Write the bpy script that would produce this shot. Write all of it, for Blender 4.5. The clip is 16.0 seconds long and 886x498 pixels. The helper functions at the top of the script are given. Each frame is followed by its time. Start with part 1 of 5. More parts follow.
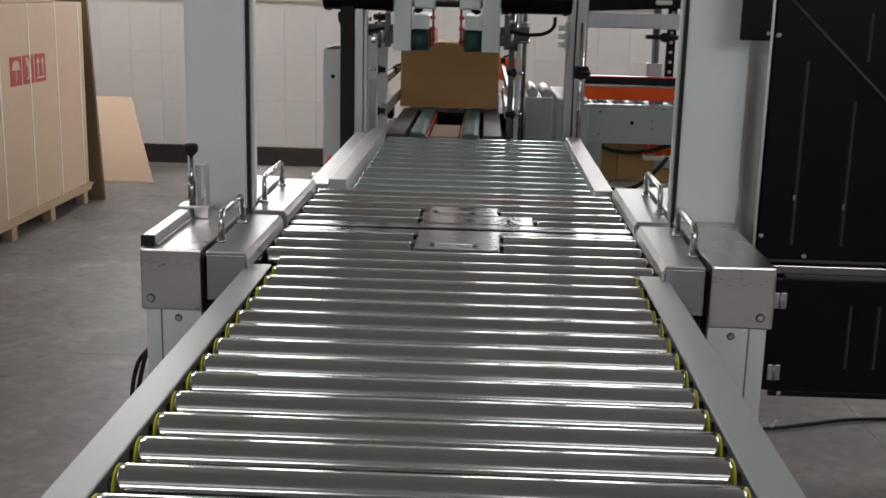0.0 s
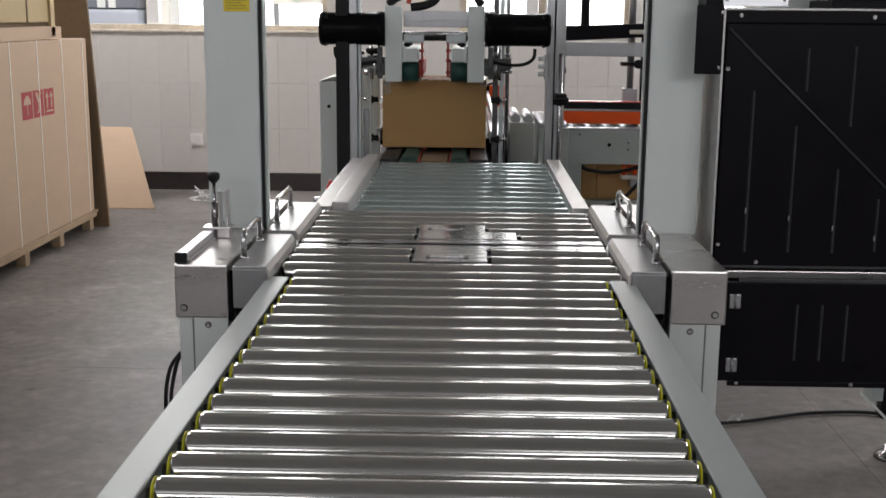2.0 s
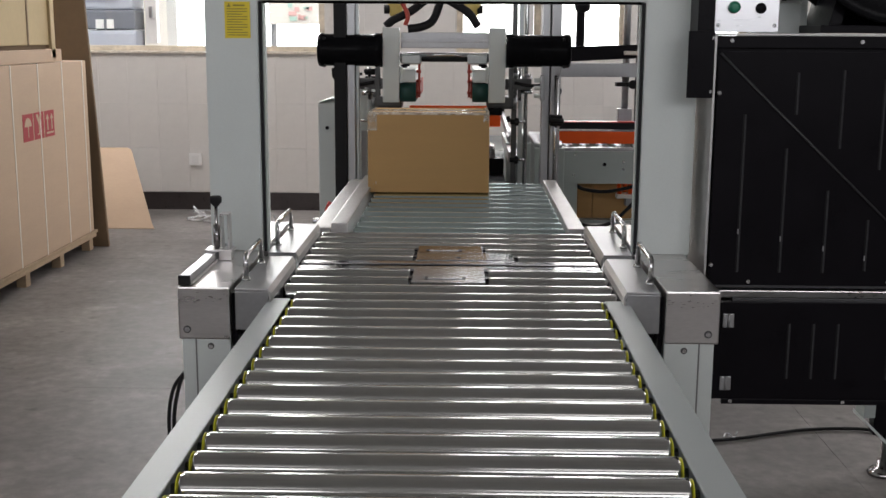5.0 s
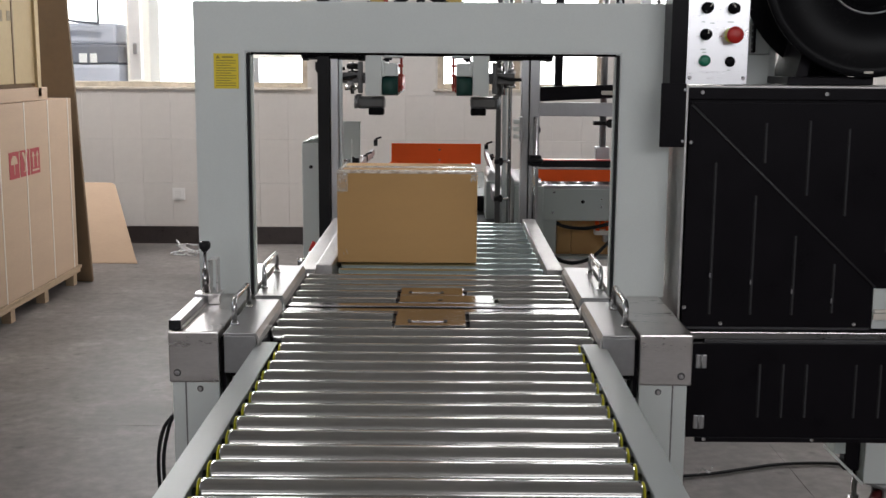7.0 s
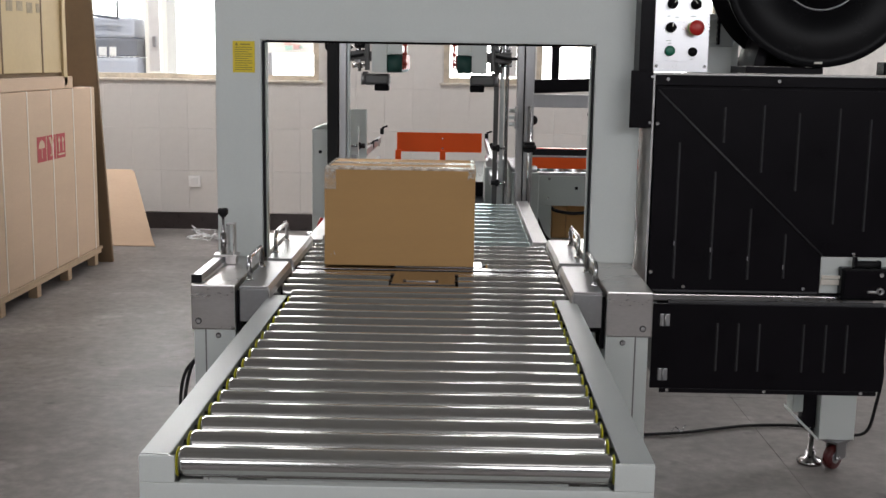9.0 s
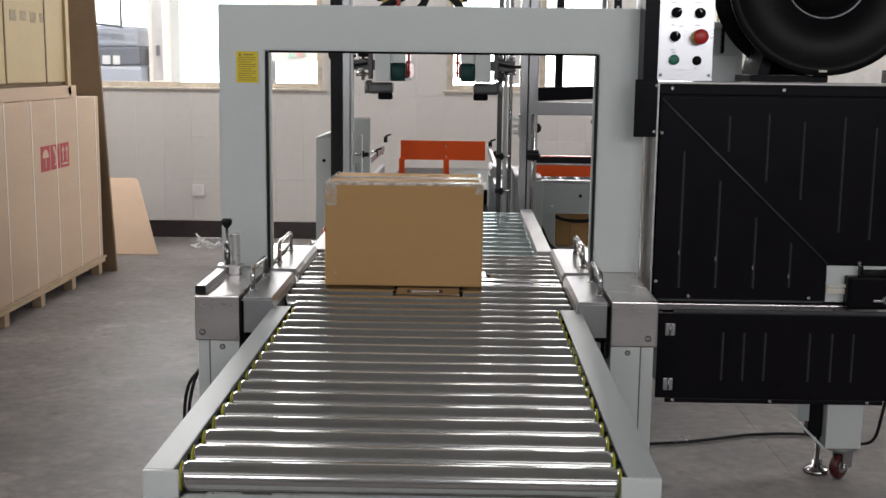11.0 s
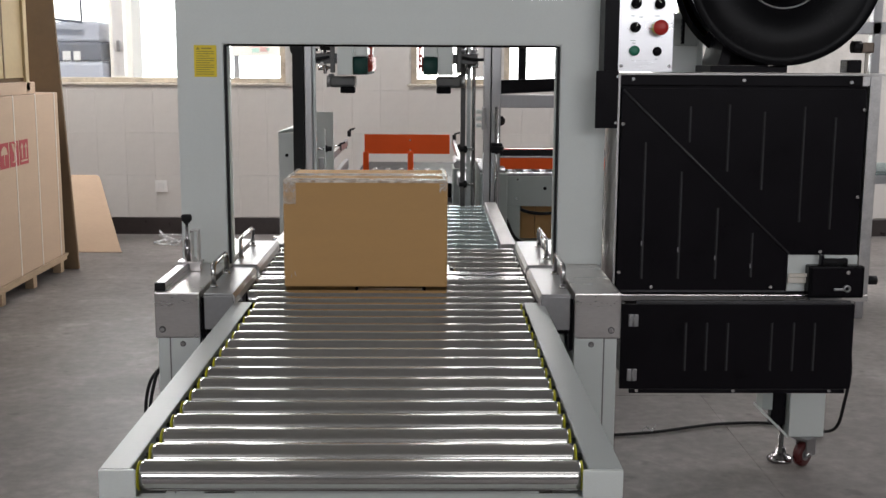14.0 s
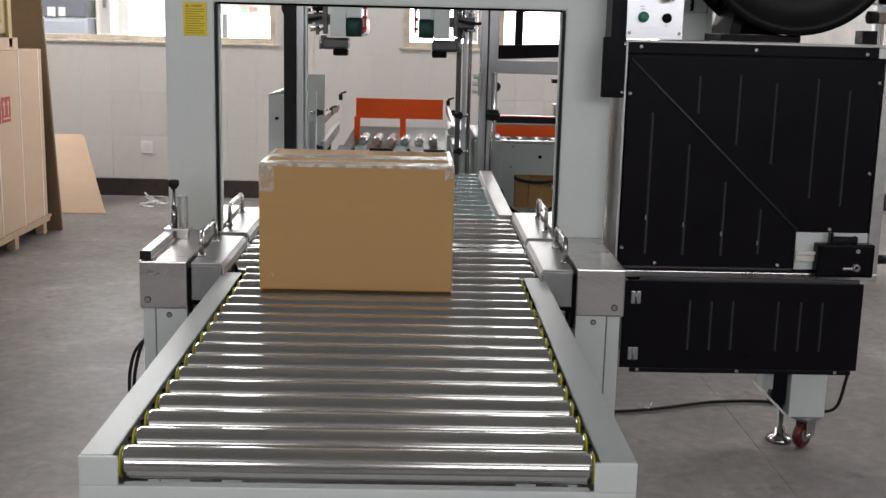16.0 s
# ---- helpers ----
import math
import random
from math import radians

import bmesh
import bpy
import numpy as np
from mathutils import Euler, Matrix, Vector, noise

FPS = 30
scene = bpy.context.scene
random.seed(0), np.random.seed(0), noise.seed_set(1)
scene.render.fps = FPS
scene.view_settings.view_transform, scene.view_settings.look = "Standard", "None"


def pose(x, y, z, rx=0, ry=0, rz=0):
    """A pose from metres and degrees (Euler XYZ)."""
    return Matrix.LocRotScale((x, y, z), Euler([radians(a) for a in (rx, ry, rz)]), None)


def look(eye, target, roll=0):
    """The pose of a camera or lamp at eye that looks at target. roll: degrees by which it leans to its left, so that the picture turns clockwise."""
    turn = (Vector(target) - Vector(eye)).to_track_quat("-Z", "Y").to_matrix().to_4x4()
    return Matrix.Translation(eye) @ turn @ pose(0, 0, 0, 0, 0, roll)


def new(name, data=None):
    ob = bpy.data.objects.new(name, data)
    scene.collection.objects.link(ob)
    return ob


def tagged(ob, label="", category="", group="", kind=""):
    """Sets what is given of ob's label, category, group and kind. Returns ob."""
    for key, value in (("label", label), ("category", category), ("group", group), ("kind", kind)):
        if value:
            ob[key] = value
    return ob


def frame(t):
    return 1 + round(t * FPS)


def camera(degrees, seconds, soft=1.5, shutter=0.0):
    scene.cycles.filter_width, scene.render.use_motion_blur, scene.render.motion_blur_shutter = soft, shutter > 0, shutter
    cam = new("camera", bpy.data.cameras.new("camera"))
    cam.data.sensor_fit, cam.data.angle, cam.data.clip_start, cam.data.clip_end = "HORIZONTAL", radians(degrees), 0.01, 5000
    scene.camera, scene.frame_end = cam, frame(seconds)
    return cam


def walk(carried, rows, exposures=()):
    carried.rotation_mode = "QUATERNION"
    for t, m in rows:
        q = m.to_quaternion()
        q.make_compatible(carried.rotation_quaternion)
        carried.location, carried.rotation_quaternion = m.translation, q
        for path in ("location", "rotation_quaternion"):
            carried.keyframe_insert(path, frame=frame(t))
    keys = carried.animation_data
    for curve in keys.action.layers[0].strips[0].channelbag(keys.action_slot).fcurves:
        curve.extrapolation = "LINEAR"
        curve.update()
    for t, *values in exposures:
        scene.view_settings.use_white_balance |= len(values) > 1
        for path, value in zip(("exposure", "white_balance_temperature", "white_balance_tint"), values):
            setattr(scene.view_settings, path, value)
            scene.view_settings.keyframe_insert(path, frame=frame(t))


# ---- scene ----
cam = camera(42.8, 16.0, shutter=0.5)
PATH = [
    (0, (0.045, 0.084, 1.198), (-0.019, 2.033, 0.755), 1.4),
    (0.5, (0.041, -0.011, 1.232), (0.008, 1.941, 0.797), 0.4),
    (1, (0.06, -0.049, 1.23), (0.002, 1.899, 0.783), 1.3),
    (1.5, (0.058, -0.139, 1.227), (0.012, 1.809, 0.78), 0.6),
    (2, (0.039, -0.226, 1.245), (-0.004, 1.733, 0.84), 0.5),
    (2.5, (0.028, -0.279, 1.255), (-0.016, 1.683, 0.869), 0.4),
    (3, (0.032, -0.288, 1.255), (-0.019, 1.674, 0.873), 0.3),
    (3.5, (0.037, -0.283, 1.256), (-0.013, 1.68, 0.877), 0.7),
    (6, (0.036, -0.27, 1.269), (0.005, 1.696, 0.901), 0.1),
    (6.5, (0.032, -0.295, 1.28), (0.006, 1.674, 0.928), 0.5),
    (7, (0.034, -0.352, 1.319), (0.03, 1.621, 0.993), 0.4),
    (7.5, (0.068, -0.448, 1.326), (0.079, 1.524, 0.992), 1.0),
    (8, (0.086, -0.543, 1.32), (0.102, 1.431, 0.999), 1.1),
    (8.5, (0.09, -0.633, 1.304), (0.074, 1.342, 0.99), 1.2),
    (9, (0.089, -0.698, 1.29), (0.065, 1.275, 0.962), 0.9),
    (9.5, (0.087, -0.695, 1.297), (0.052, 1.277, 0.965), 0.8),
    (12, (0.089, -0.688, 1.299), (0.074, 1.288, 0.99), 0.3),
    (12.5, (0.102, -0.688, 1.295), (0.121, 1.287, 0.978), 0.3),
    (13, (0.103, -0.687, 1.295), (0.136, 1.287, 0.975), 0.5),
    (13.5, (0.099, -0.682, 1.292), (0.135, 1.292, 0.968), 0.6),
    (14, (0.102, -0.674, 1.295), (0.128, 1.299, 0.968), 0.3),
    (14.5, (0.104, -0.662, 1.295), (0.133, 1.31, 0.964), 0.3),
    (15, (0.099, -0.642, 1.294), (0.124, 1.328, 0.947), 0.4),
    (15.5, (0.089, -0.608, 1.293), (0.135, 1.353, 0.903), 1.4),
    (16, (0.073, -0.56, 1.293), (0.125, 1.401, 0.905), 1.4),
]
walk(cam, [(t, look(eye, target, roll)) for t, eye, target, roll in PATH], [(0, -0.08), (0.5, 0.0), (2.0, 0.0), (3.5, -0.01), (6.5, -0.02), (8.0, 0.11), (9.5, 0.11), (12.5, 0.06), (14.5, 0.10), (16.0, 0.20)])

# ---- light ----
world = bpy.data.worlds.new("sky_world")
scene.world = world
world.use_nodes = True
wn = world.node_tree.nodes
sky = wn.new("ShaderNodeTexSky")
sky.sky_type = "NISHITA"
sky.sun_disc = False
sky.sun_elevation, sky.sun_rotation = radians(60), radians(180)
wn["Background"].inputs[1].default_value = 0.15
world.node_tree.links.new(sky.outputs[0], wn["Background"].inputs[0])
sun_data = bpy.data.lights.new("sun", "SUN")
sun_data.energy, sun_data.angle, sun_data.color = 3.5, radians(2), (1.0, 0.96, 0.9)
sun = new("sun", sun_data)
sun.matrix_world = look((-1, -8, 16), (0, 1, 0))


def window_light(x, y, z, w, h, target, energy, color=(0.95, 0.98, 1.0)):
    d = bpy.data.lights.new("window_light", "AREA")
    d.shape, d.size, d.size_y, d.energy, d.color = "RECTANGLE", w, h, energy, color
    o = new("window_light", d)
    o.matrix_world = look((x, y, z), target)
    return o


# unseen lamps added as daylight: behind the camera and high in the side walls
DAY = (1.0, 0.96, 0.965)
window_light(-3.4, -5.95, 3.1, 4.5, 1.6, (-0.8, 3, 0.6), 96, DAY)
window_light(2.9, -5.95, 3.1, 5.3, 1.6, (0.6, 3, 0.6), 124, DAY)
window_light(-5.95, 2.5, 3.2, 3.9, 1.6, (-1.2, 4.6, 0.0), 28, DAY)
window_light(5.95, 6.0, 3.2, 3.0, 1.6, (-2.0, 5.5, 0.5), 200, DAY)
# far windows: lamps above the view add to the light from the yard
for x, w, power in ((-1.96, 1.8, 42), (0.26, 0.5, 9), (0.91, 0.45, 8), (1.71, 0.5, 9)):
    window_light(x, 7.55, 2.5, w, 0.95, (x, 5.0, 0.0), power, DAY)
# unseen lamps added under the roof for the far floor and roller streaks
window_light(-2.85, 5.3, 4.55, 0.9, 3.6, (-1.7, 5.2, 0), 190, DAY)
for x0, x1, power in ((-5.5, -1.0, 9), (0.25, 5.5, 24)):
    window_light((x0 + x1) / 2, -3.7, 4.55, x1 - x0, 1.0, ((x0 + x1) / 2, -3.69, 0), power, DAY)


# ---- materials ----
def mat(name, color, rough=0.5, metal=0.0, vary=0.12, scale=8.0, bump=0.0, fine=120.0, stretch=(1, 1, 1), coat=0.0, island=0.0, rvary=0.12, spec=0.5):
    """A procedural surface: colour and gloss vary at two scales, with a fine relief."""
    m = bpy.data.materials.new(name)
    m.use_nodes = True
    nt = m.node_tree
    n, li = nt.nodes, nt.links
    b = n["Principled BSDF"]
    tc = n.new("ShaderNodeTexCoord")
    mp = n.new("ShaderNodeMapping")
    mp.inputs["Scale"].default_value = stretch
    li.new(tc.outputs["Object"], mp.inputs[0])
    big = n.new("ShaderNodeTexNoise")
    big.inputs["Scale"].default_value, big.inputs["Detail"].default_value, big.inputs["Roughness"].default_value = scale, 5, 0.6
    small = n.new("ShaderNodeTexNoise")
    small.inputs["Scale"].default_value, small.inputs["Detail"].default_value = fine, 3
    li.new(mp.outputs[0], big.inputs[0])
    li.new(mp.outputs[0], small.inputs[0])
    mix = n.new("ShaderNodeMath")
    mix.operation = "MULTIPLY_ADD"
    mix.inputs[1].default_value = 0.35
    li.new(small.outputs[0], mix.inputs[0])
    sc = n.new("ShaderNodeMath")
    sc.operation = "MULTIPLY"
    sc.inputs[1].default_value = 0.65
    li.new(big.outputs[0], sc.inputs[0])
    li.new(sc.outputs[0], mix.inputs[2])
    ramp = n.new("ShaderNodeValToRGB")
    lo = [max(0, c * (1 - vary)) for c in color]
    hi = [min(1, c * (1 + vary)) for c in color]
    ramp.color_ramp.elements[0].position, ramp.color_ramp.elements[1].position = 0.3, 0.7
    ramp.color_ramp.elements[0].color, ramp.color_ramp.elements[1].color = (*lo, 1), (*hi, 1)
    li.new(mix.outputs[0], ramp.inputs[0])
    out = ramp.outputs[0]
    if island:
        oi = n.new("ShaderNodeObjectInfo")
        hs = n.new("ShaderNodeHueSaturation")
        mr = n.new("ShaderNodeMapRange")
        mr.inputs["To Min"].default_value, mr.inputs["To Max"].default_value = 1 - island, 1 + island
        li.new(oi.outputs["Random"], mr.inputs[0])
        li.new(mr.outputs[0], hs.inputs["Value"])
        li.new(out, hs.inputs["Color"])
        out = hs.outputs[0]
    li.new(out, b.inputs["Base Color"])
    rr = n.new("ShaderNodeMapRange")
    rr.inputs["To Min"].default_value, rr.inputs["To Max"].default_value = max(0.02, rough - rvary), min(1, rough + rvary)
    li.new(mix.outputs[0], rr.inputs[0])
    li.new(rr.outputs[0], b.inputs["Roughness"])
    b.inputs["Metallic"].default_value = metal
    b.inputs["Coat Weight"].default_value = coat
    b.inputs["Specular IOR Level"].default_value = spec
    if bump:
        bp = n.new("ShaderNodeBump")
        bp.inputs["Strength"].default_value, bp.inputs["Distance"].default_value = bump, 0.002
        li.new(mix.outputs[0], bp.inputs["Height"])
        li.new(bp.outputs[0], b.inputs["Normal"])
    return m


def glow(name, color, strength):
    m = bpy.data.materials.new(name)
    m.use_nodes = True
    n, li = m.node_tree.nodes, m.node_tree.links
    e = n.new("ShaderNodeEmission")
    e.inputs[0].default_value, e.inputs[1].default_value = (*color, 1), strength
    li.new(e.outputs[0], n["Material Output"].inputs[0])
    return m


def clear(name, color=(1, 1, 1), rough=0.02, ior=1.45):
    m = bpy.data.materials.new(name)
    m.use_nodes = True
    b = m.node_tree.nodes["Principled BSDF"]
    b.inputs["Base Color"].default_value = (*color, 1)
    b.inputs["Roughness"].default_value, b.inputs["IOR"].default_value, b.inputs["Transmission Weight"].default_value = rough, ior, 1
    return m


def film_mat(name, color, alpha, rough):
    """Clear plastic film: mostly see-through, with a gloss."""
    m = bpy.data.materials.new(name)
    m.use_nodes = True
    n, li = m.node_tree.nodes, m.node_tree.links
    b = n["Principled BSDF"]
    b.inputs["Base Color"].default_value = (*color, 1)
    b.inputs["Roughness"].default_value = rough
    tc = n.new("ShaderNodeTexCoord")
    ns = n.new("ShaderNodeTexNoise")
    ns.inputs["Scale"].default_value, ns.inputs["Detail"].default_value = 38, 4
    li.new(tc.outputs["Object"], ns.inputs[0])
    mr = n.new("ShaderNodeMapRange")
    mr.inputs["From Min"].default_value, mr.inputs["From Max"].default_value = 0.35, 0.7
    mr.inputs["To Min"].default_value, mr.inputs["To Max"].default_value = alpha * 0.4, min(1, alpha * 1.8)
    li.new(ns.outputs[0], mr.inputs[0])
    li.new(mr.outputs[0], b.inputs["Alpha"])
    bp = n.new("ShaderNodeBump")
    bp.inputs["Strength"].default_value, bp.inputs["Distance"].default_value = 0.6, 0.003
    li.new(ns.outputs[0], bp.inputs["Height"])
    li.new(bp.outputs[0], b.inputs["Normal"])
    return m


M = {}
M["concrete"] = mat("concrete", (0.180, 0.165, 0.157), 0.52, 0, 0.3, 1.3, 0.3, 22, rvary=0.14, spec=0.4, island=0.0)
# dirt on the concrete: broad stains, small dark spots and pale scuffs
cn, cl = M["concrete"].node_tree.nodes, M["concrete"].node_tree.links
c_out = cn["Principled BSDF"].inputs["Base Color"].links[0].from_socket
c_tc = cn.new("ShaderNodeTexCoord")
for scale, detail, lo, hi, dark, light in ((0.55, 9, 0.38, 0.66, 0.64, 1.28), (20.0, 5, 0.36, 0.64, 0.84, 1.14), (9.0, 2, 0.26, 0.36, 0.60, 1.0), (3.2, 8, 0.58, 0.72, 1.0, 1.45), (1.6, 10, 0.40, 0.60, 0.84, 1.12)):
    c_n = cn.new("ShaderNodeTexNoise")
    c_n.inputs["Scale"].default_value, c_n.inputs["Detail"].default_value, c_n.inputs["Roughness"].default_value = scale, detail, 0.62
    cl.new(c_tc.outputs["Object"], c_n.inputs[0])
    c_m = cn.new("ShaderNodeMapRange")
    c_m.inputs["From Min"].default_value, c_m.inputs["From Max"].default_value = lo, hi
    c_m.inputs["To Min"].default_value, c_m.inputs["To Max"].default_value = dark, light
    cl.new(c_n.outputs[0], c_m.inputs[0])
    c_v = cn.new("ShaderNodeVectorMath")
    c_v.operation = "SCALE"
    cl.new(c_out, c_v.inputs[0])
    cl.new(c_m.outputs[0], c_v.inputs["Scale"])
    c_out = c_v.outputs[0]
cl.new(c_out, cn["Principled BSDF"].inputs["Base Color"])
M["tile"] = mat("wall_tile", (0.655, 0.628, 0.592), 0.34, 0, 0.05, 1.4, 0.0, 30, island=0.03)
M["roof"] = mat("roof_sheet", (0.34, 0.342, 0.34), 0.7, 0, 0.2, 1.5, 0.05)
M["far_wall"] = mat("unseen_wall_grey", (0.30, 0.30, 0.30), 0.85, 0, 0.1, 1.5, 0.1)
M["grout"] = mat("grout", (0.62, 0.595, 0.56), 0.9, 0, 0.15, 10, 0.2)
M["skirt"] = mat("dark_skirting", (0.035, 0.028, 0.027), 0.3, 0, 0.3, 12, 0.05)
M["plaster"] = mat("plaster", (0.72, 0.71, 0.69), 0.8, 0, 0.05, 3, 0.1)
M["sill"] = mat("stained_sill", (0.60, 0.55, 0.47), 0.7, 0, 0.4, 9, 0.2)
M["white_frame"] = mat("white_window_frame", (0.78, 0.77, 0.75), 0.4, 0, 0.06, 10)
M["old_frame"] = mat("weathered_window_frame", (0.55, 0.48, 0.38), 0.6, 0, 0.35, 14, 0.1)
M["paint"] = mat("pale_grey_paint", (0.66, 0.70, 0.675), 0.38, 0, 0.05, 2.5, 0.04, 300)
M["paint_green"] = mat("grey_green_paint", (0.40, 0.44, 0.42), 0.4, 0, 0.05, 5, 0.04, 300)
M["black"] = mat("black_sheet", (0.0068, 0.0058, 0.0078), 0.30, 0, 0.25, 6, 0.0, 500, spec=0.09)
M["black_gloss"] = mat("black_gloss", (0.006, 0.006, 0.007), 0.26, 0, 0.2, 6, 0, spec=0.055)
M["rubber"] = mat("black_rubber", (0.010, 0.010, 0.011), 0.6, 0, 0.2, 10, 0.1, spec=0.25)
M["steel"] = mat("brushed_stainless", (0.62, 0.60, 0.585), 0.3, 1, 0.12, 6, 0.02, 60, stretch=(1, 4, 4), rvary=0.12)
M["steel_y"] = mat("brushed_stainless_long", (0.46, 0.45, 0.44), 0.42, 1, 0.2, 6, 0.05, 60, stretch=(4, 1, 4), rvary=0.12)
M["roller"] = mat("polished_roller", (0.68, 0.68, 0.665), 0.13, 1, 0.09, 2.5, 0.0, 60, stretch=(0.6, 2, 2), island=0.04, rvary=0.015)
M["zinc"] = mat("zinc_roller", (0.66, 0.78, 0.79), 0.17, 1, 0.06, 3, 0.0, 60, stretch=(0.6, 2, 2), island=0.05, rvary=0.03)
M["plate"] = mat("dull_plate", (0.37, 0.36, 0.36), 0.15, 1, 0.04, 8, 0.0, 60, rvary=0.02)
M["dark_metal"] = mat("dark_cast_metal", (0.11, 0.11, 0.11), 0.45, 0.6, 0.15, 9, 0.05)
M["rail"] = mat("metallic_grey_paint", (0.43, 0.465, 0.46), 0.45, 0.3, 0.05, 3, 0.02, 200, rvary=0.06)
M["slot_edge"] = mat("grey_slot_edge", (0.045, 0.045, 0.048), 0.45, 0, 0.2, 20)
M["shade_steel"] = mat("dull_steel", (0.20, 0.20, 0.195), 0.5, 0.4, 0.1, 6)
M["chrome"] = mat("chrome", (0.58, 0.58, 0.58), 0.2, 1, 0.04, 8, rvary=0.04)
M["alu"] = mat("aluminium_profile", (0.42, 0.42, 0.43), 0.38, 1, 0.06, 6, 0.03, 80, stretch=(10, 10, 1))
M["galv"] = mat("galvanised_rail", (0.45, 0.48, 0.48), 0.42, 0.85, 0.12, 7, 0.04, 90)
M["yellow"] = mat("yellow_plastic", (0.62, 0.60, 0.03), 0.4, 0, 0.08, 20)
M["label_yellow"] = mat("yellow_label", (0.80, 0.62, 0.02), 0.45, 0, 0.04, 20)
M["ink"] = mat("label_ink", (0.32, 0.25, 0.03), 0.6)
M["card"] = mat("corrugated_card", (0.485, 0.287, 0.112), 0.75, 0, 0.05, 3, 0.05, 50, stretch=(1, 1, 6))
M["card_pale"] = mat("pale_card", (0.50, 0.365, 0.255), 0.8, 0, 0.06, 2.5, 0.06, 40, stretch=(1, 1, 5))
M["card_dark"] = mat("brown_card", (0.17, 0.115, 0.065), 0.85, 0, 0.12, 3, 0.08, 40)
M["card_yellow"] = mat("yellowed_card", (0.48, 0.37, 0.20), 0.8, 0, 0.07, 3, 0.06, 40)
M["card_edge"] = mat("card_edge", (0.27, 0.17, 0.085), 0.9, 0, 0.2, 60, 0.2)
# tape is tinted pale and part opaque to carry the window sheen
M["tape"] = film_mat("clear_tape_sheen", (0.84, 0.79, 0.71), 0.52, 0.10)
# pale tint puts the white glare of the creases into the colour
M["film_crease"] = film_mat("creased_film", (0.88, 0.85, 0.80), 0.42, 0.1)
M["strap"] = mat("white_strap", (0.72, 0.68, 0.60), 0.4, 0, 0.05, 20)
M["faded_ink"] = mat("faded_stencil_ink", (0.30, 0.25, 0.16), 0.85, 0, 0.35, 30, 0.0, 80)
M["red_ink"] = mat("red_print", (0.36, 0.045, 0.05), 0.75, 0, 0.08, 20)
M["wood"] = mat("pallet_wood", (0.42, 0.31, 0.20), 0.8, 0, 0.2, 6, 0.25, 60, stretch=(1, 1, 8))
M["orange"] = mat("orange_paint", (0.95, 0.12, 0.015), 0.5, 0, 0.05, 6, 0.03, spec=0.25)
M["belt"] = mat("green_belt", (0.012, 0.060, 0.050), 0.55, 0, 0.15, 20, 0.2)
M["red"] = mat("red_plastic", (0.50, 0.02, 0.015), 0.32, 0, 0.04, 20)
M["red_bracket"] = mat("red_bracket", (0.42, 0.05, 0.03), 0.4, 0, 0.06, 20)
M["green"] = mat("green_button", (0.01, 0.18, 0.10), 0.3, 0, 0.04, 20)
M["panel"] = mat("brushed_panel", (0.80, 0.80, 0.82), 0.30, 1.0, 0.03, 5, 0.02, 80, stretch=(1, 1, 12))
M["valve_metal"] = mat("dull_valve_metal", (0.16, 0.125, 0.10), 0.4, 0.5, 0.2, 30)
M["cover_top"] = mat("polished_cover", (0.33, 0.33, 0.33), 0.40, 1, 0.08, 5, 0.02, 60, stretch=(14, 1, 14), rvary=0.06)
M["brass"] = mat("brass_yellow_motor", (0.50, 0.37, 0.10), 0.35, 0.3, 0.08, 9)
M["caster_red"] = mat("wine_caster", (0.075, 0.010, 0.010), 0.3, 0, 0.1, 12)
M["glass"] = clear("window_glass")
M["tape_thin"] = film_mat("thin_clear_tape", (0.84, 0.80, 0.72), 0.22, 0.10)
M["plastic_wrap"] = film_mat("plastic_wrap", (0.8, 0.82, 0.82), 0.3, 0.12)
M["hazy_white"] = glow("bright_outdoors", (1.0, 0.985, 0.985), 8.0)
hz = M["hazy_white"].node_tree
hz_n = hz.nodes.new("ShaderNodeTexNoise")
hz_n.inputs["Scale"].default_value, hz_n.inputs["Detail"].default_value = 0.55, 7
hz_r = hz.nodes.new("ShaderNodeValToRGB")
hz_r.color_ramp.elements[0].position, hz_r.color_ramp.elements[1].position = 0.40, 0.56
hz_r.color_ramp.elements[0].color, hz_r.color_ramp.elements[1].color = (0.33, 0.37, 0.34, 1), (1.0, 0.985, 0.985, 1)
hz.links.new(hz.nodes.new("ShaderNodeTexCoord").outputs["Object"], hz_n.inputs[0])
hz.links.new(hz_n.outputs[0], hz_r.inputs[0])
hz.links.new(hz_r.outputs[0], hz.nodes["Emission"].inputs[0])
# truck colours are lightened to take in the haze outdoors
M["van"] = mat("blue_grey_vehicle", (0.42, 0.44, 0.50), 0.4, 0, 0.12, 3)
M["grille"] = mat("dark_grille", (0.16, 0.17, 0.20), 0.4, 0, 0.12, 3)
M["pale_wall"] = mat("sunlit_wall", (0.85, 0.81, 0.74), 0.9, 0, 0.08, 2)
M["red_sign"] = mat("pale_red", (0.80, 0.50, 0.47), 0.8, 0, 0.2, 6)
M["leaf"] = mat("pale_green_print", (0.50, 0.70, 0.60), 0.7, 0, 0.15, 6)
M["dusty_black"] = mat("dusty_black_steel", (0.028, 0.028, 0.030), 0.5, 0.2, 0.3, 12, 0.05)
M["asphalt"] = mat("yard_ground", (0.4, 0.39, 0.37), 0.9, 0, 0.1, 2, 0.1)

# ---- mesh helpers ----
ABS = {}


def thing(name, at, label, category, group="", kind=""):
    e = new(name)
    e.location = at
    e.empty_display_size = 0.05
    ABS[e] = Vector(at)
    return tagged(e, label, category, group, kind)


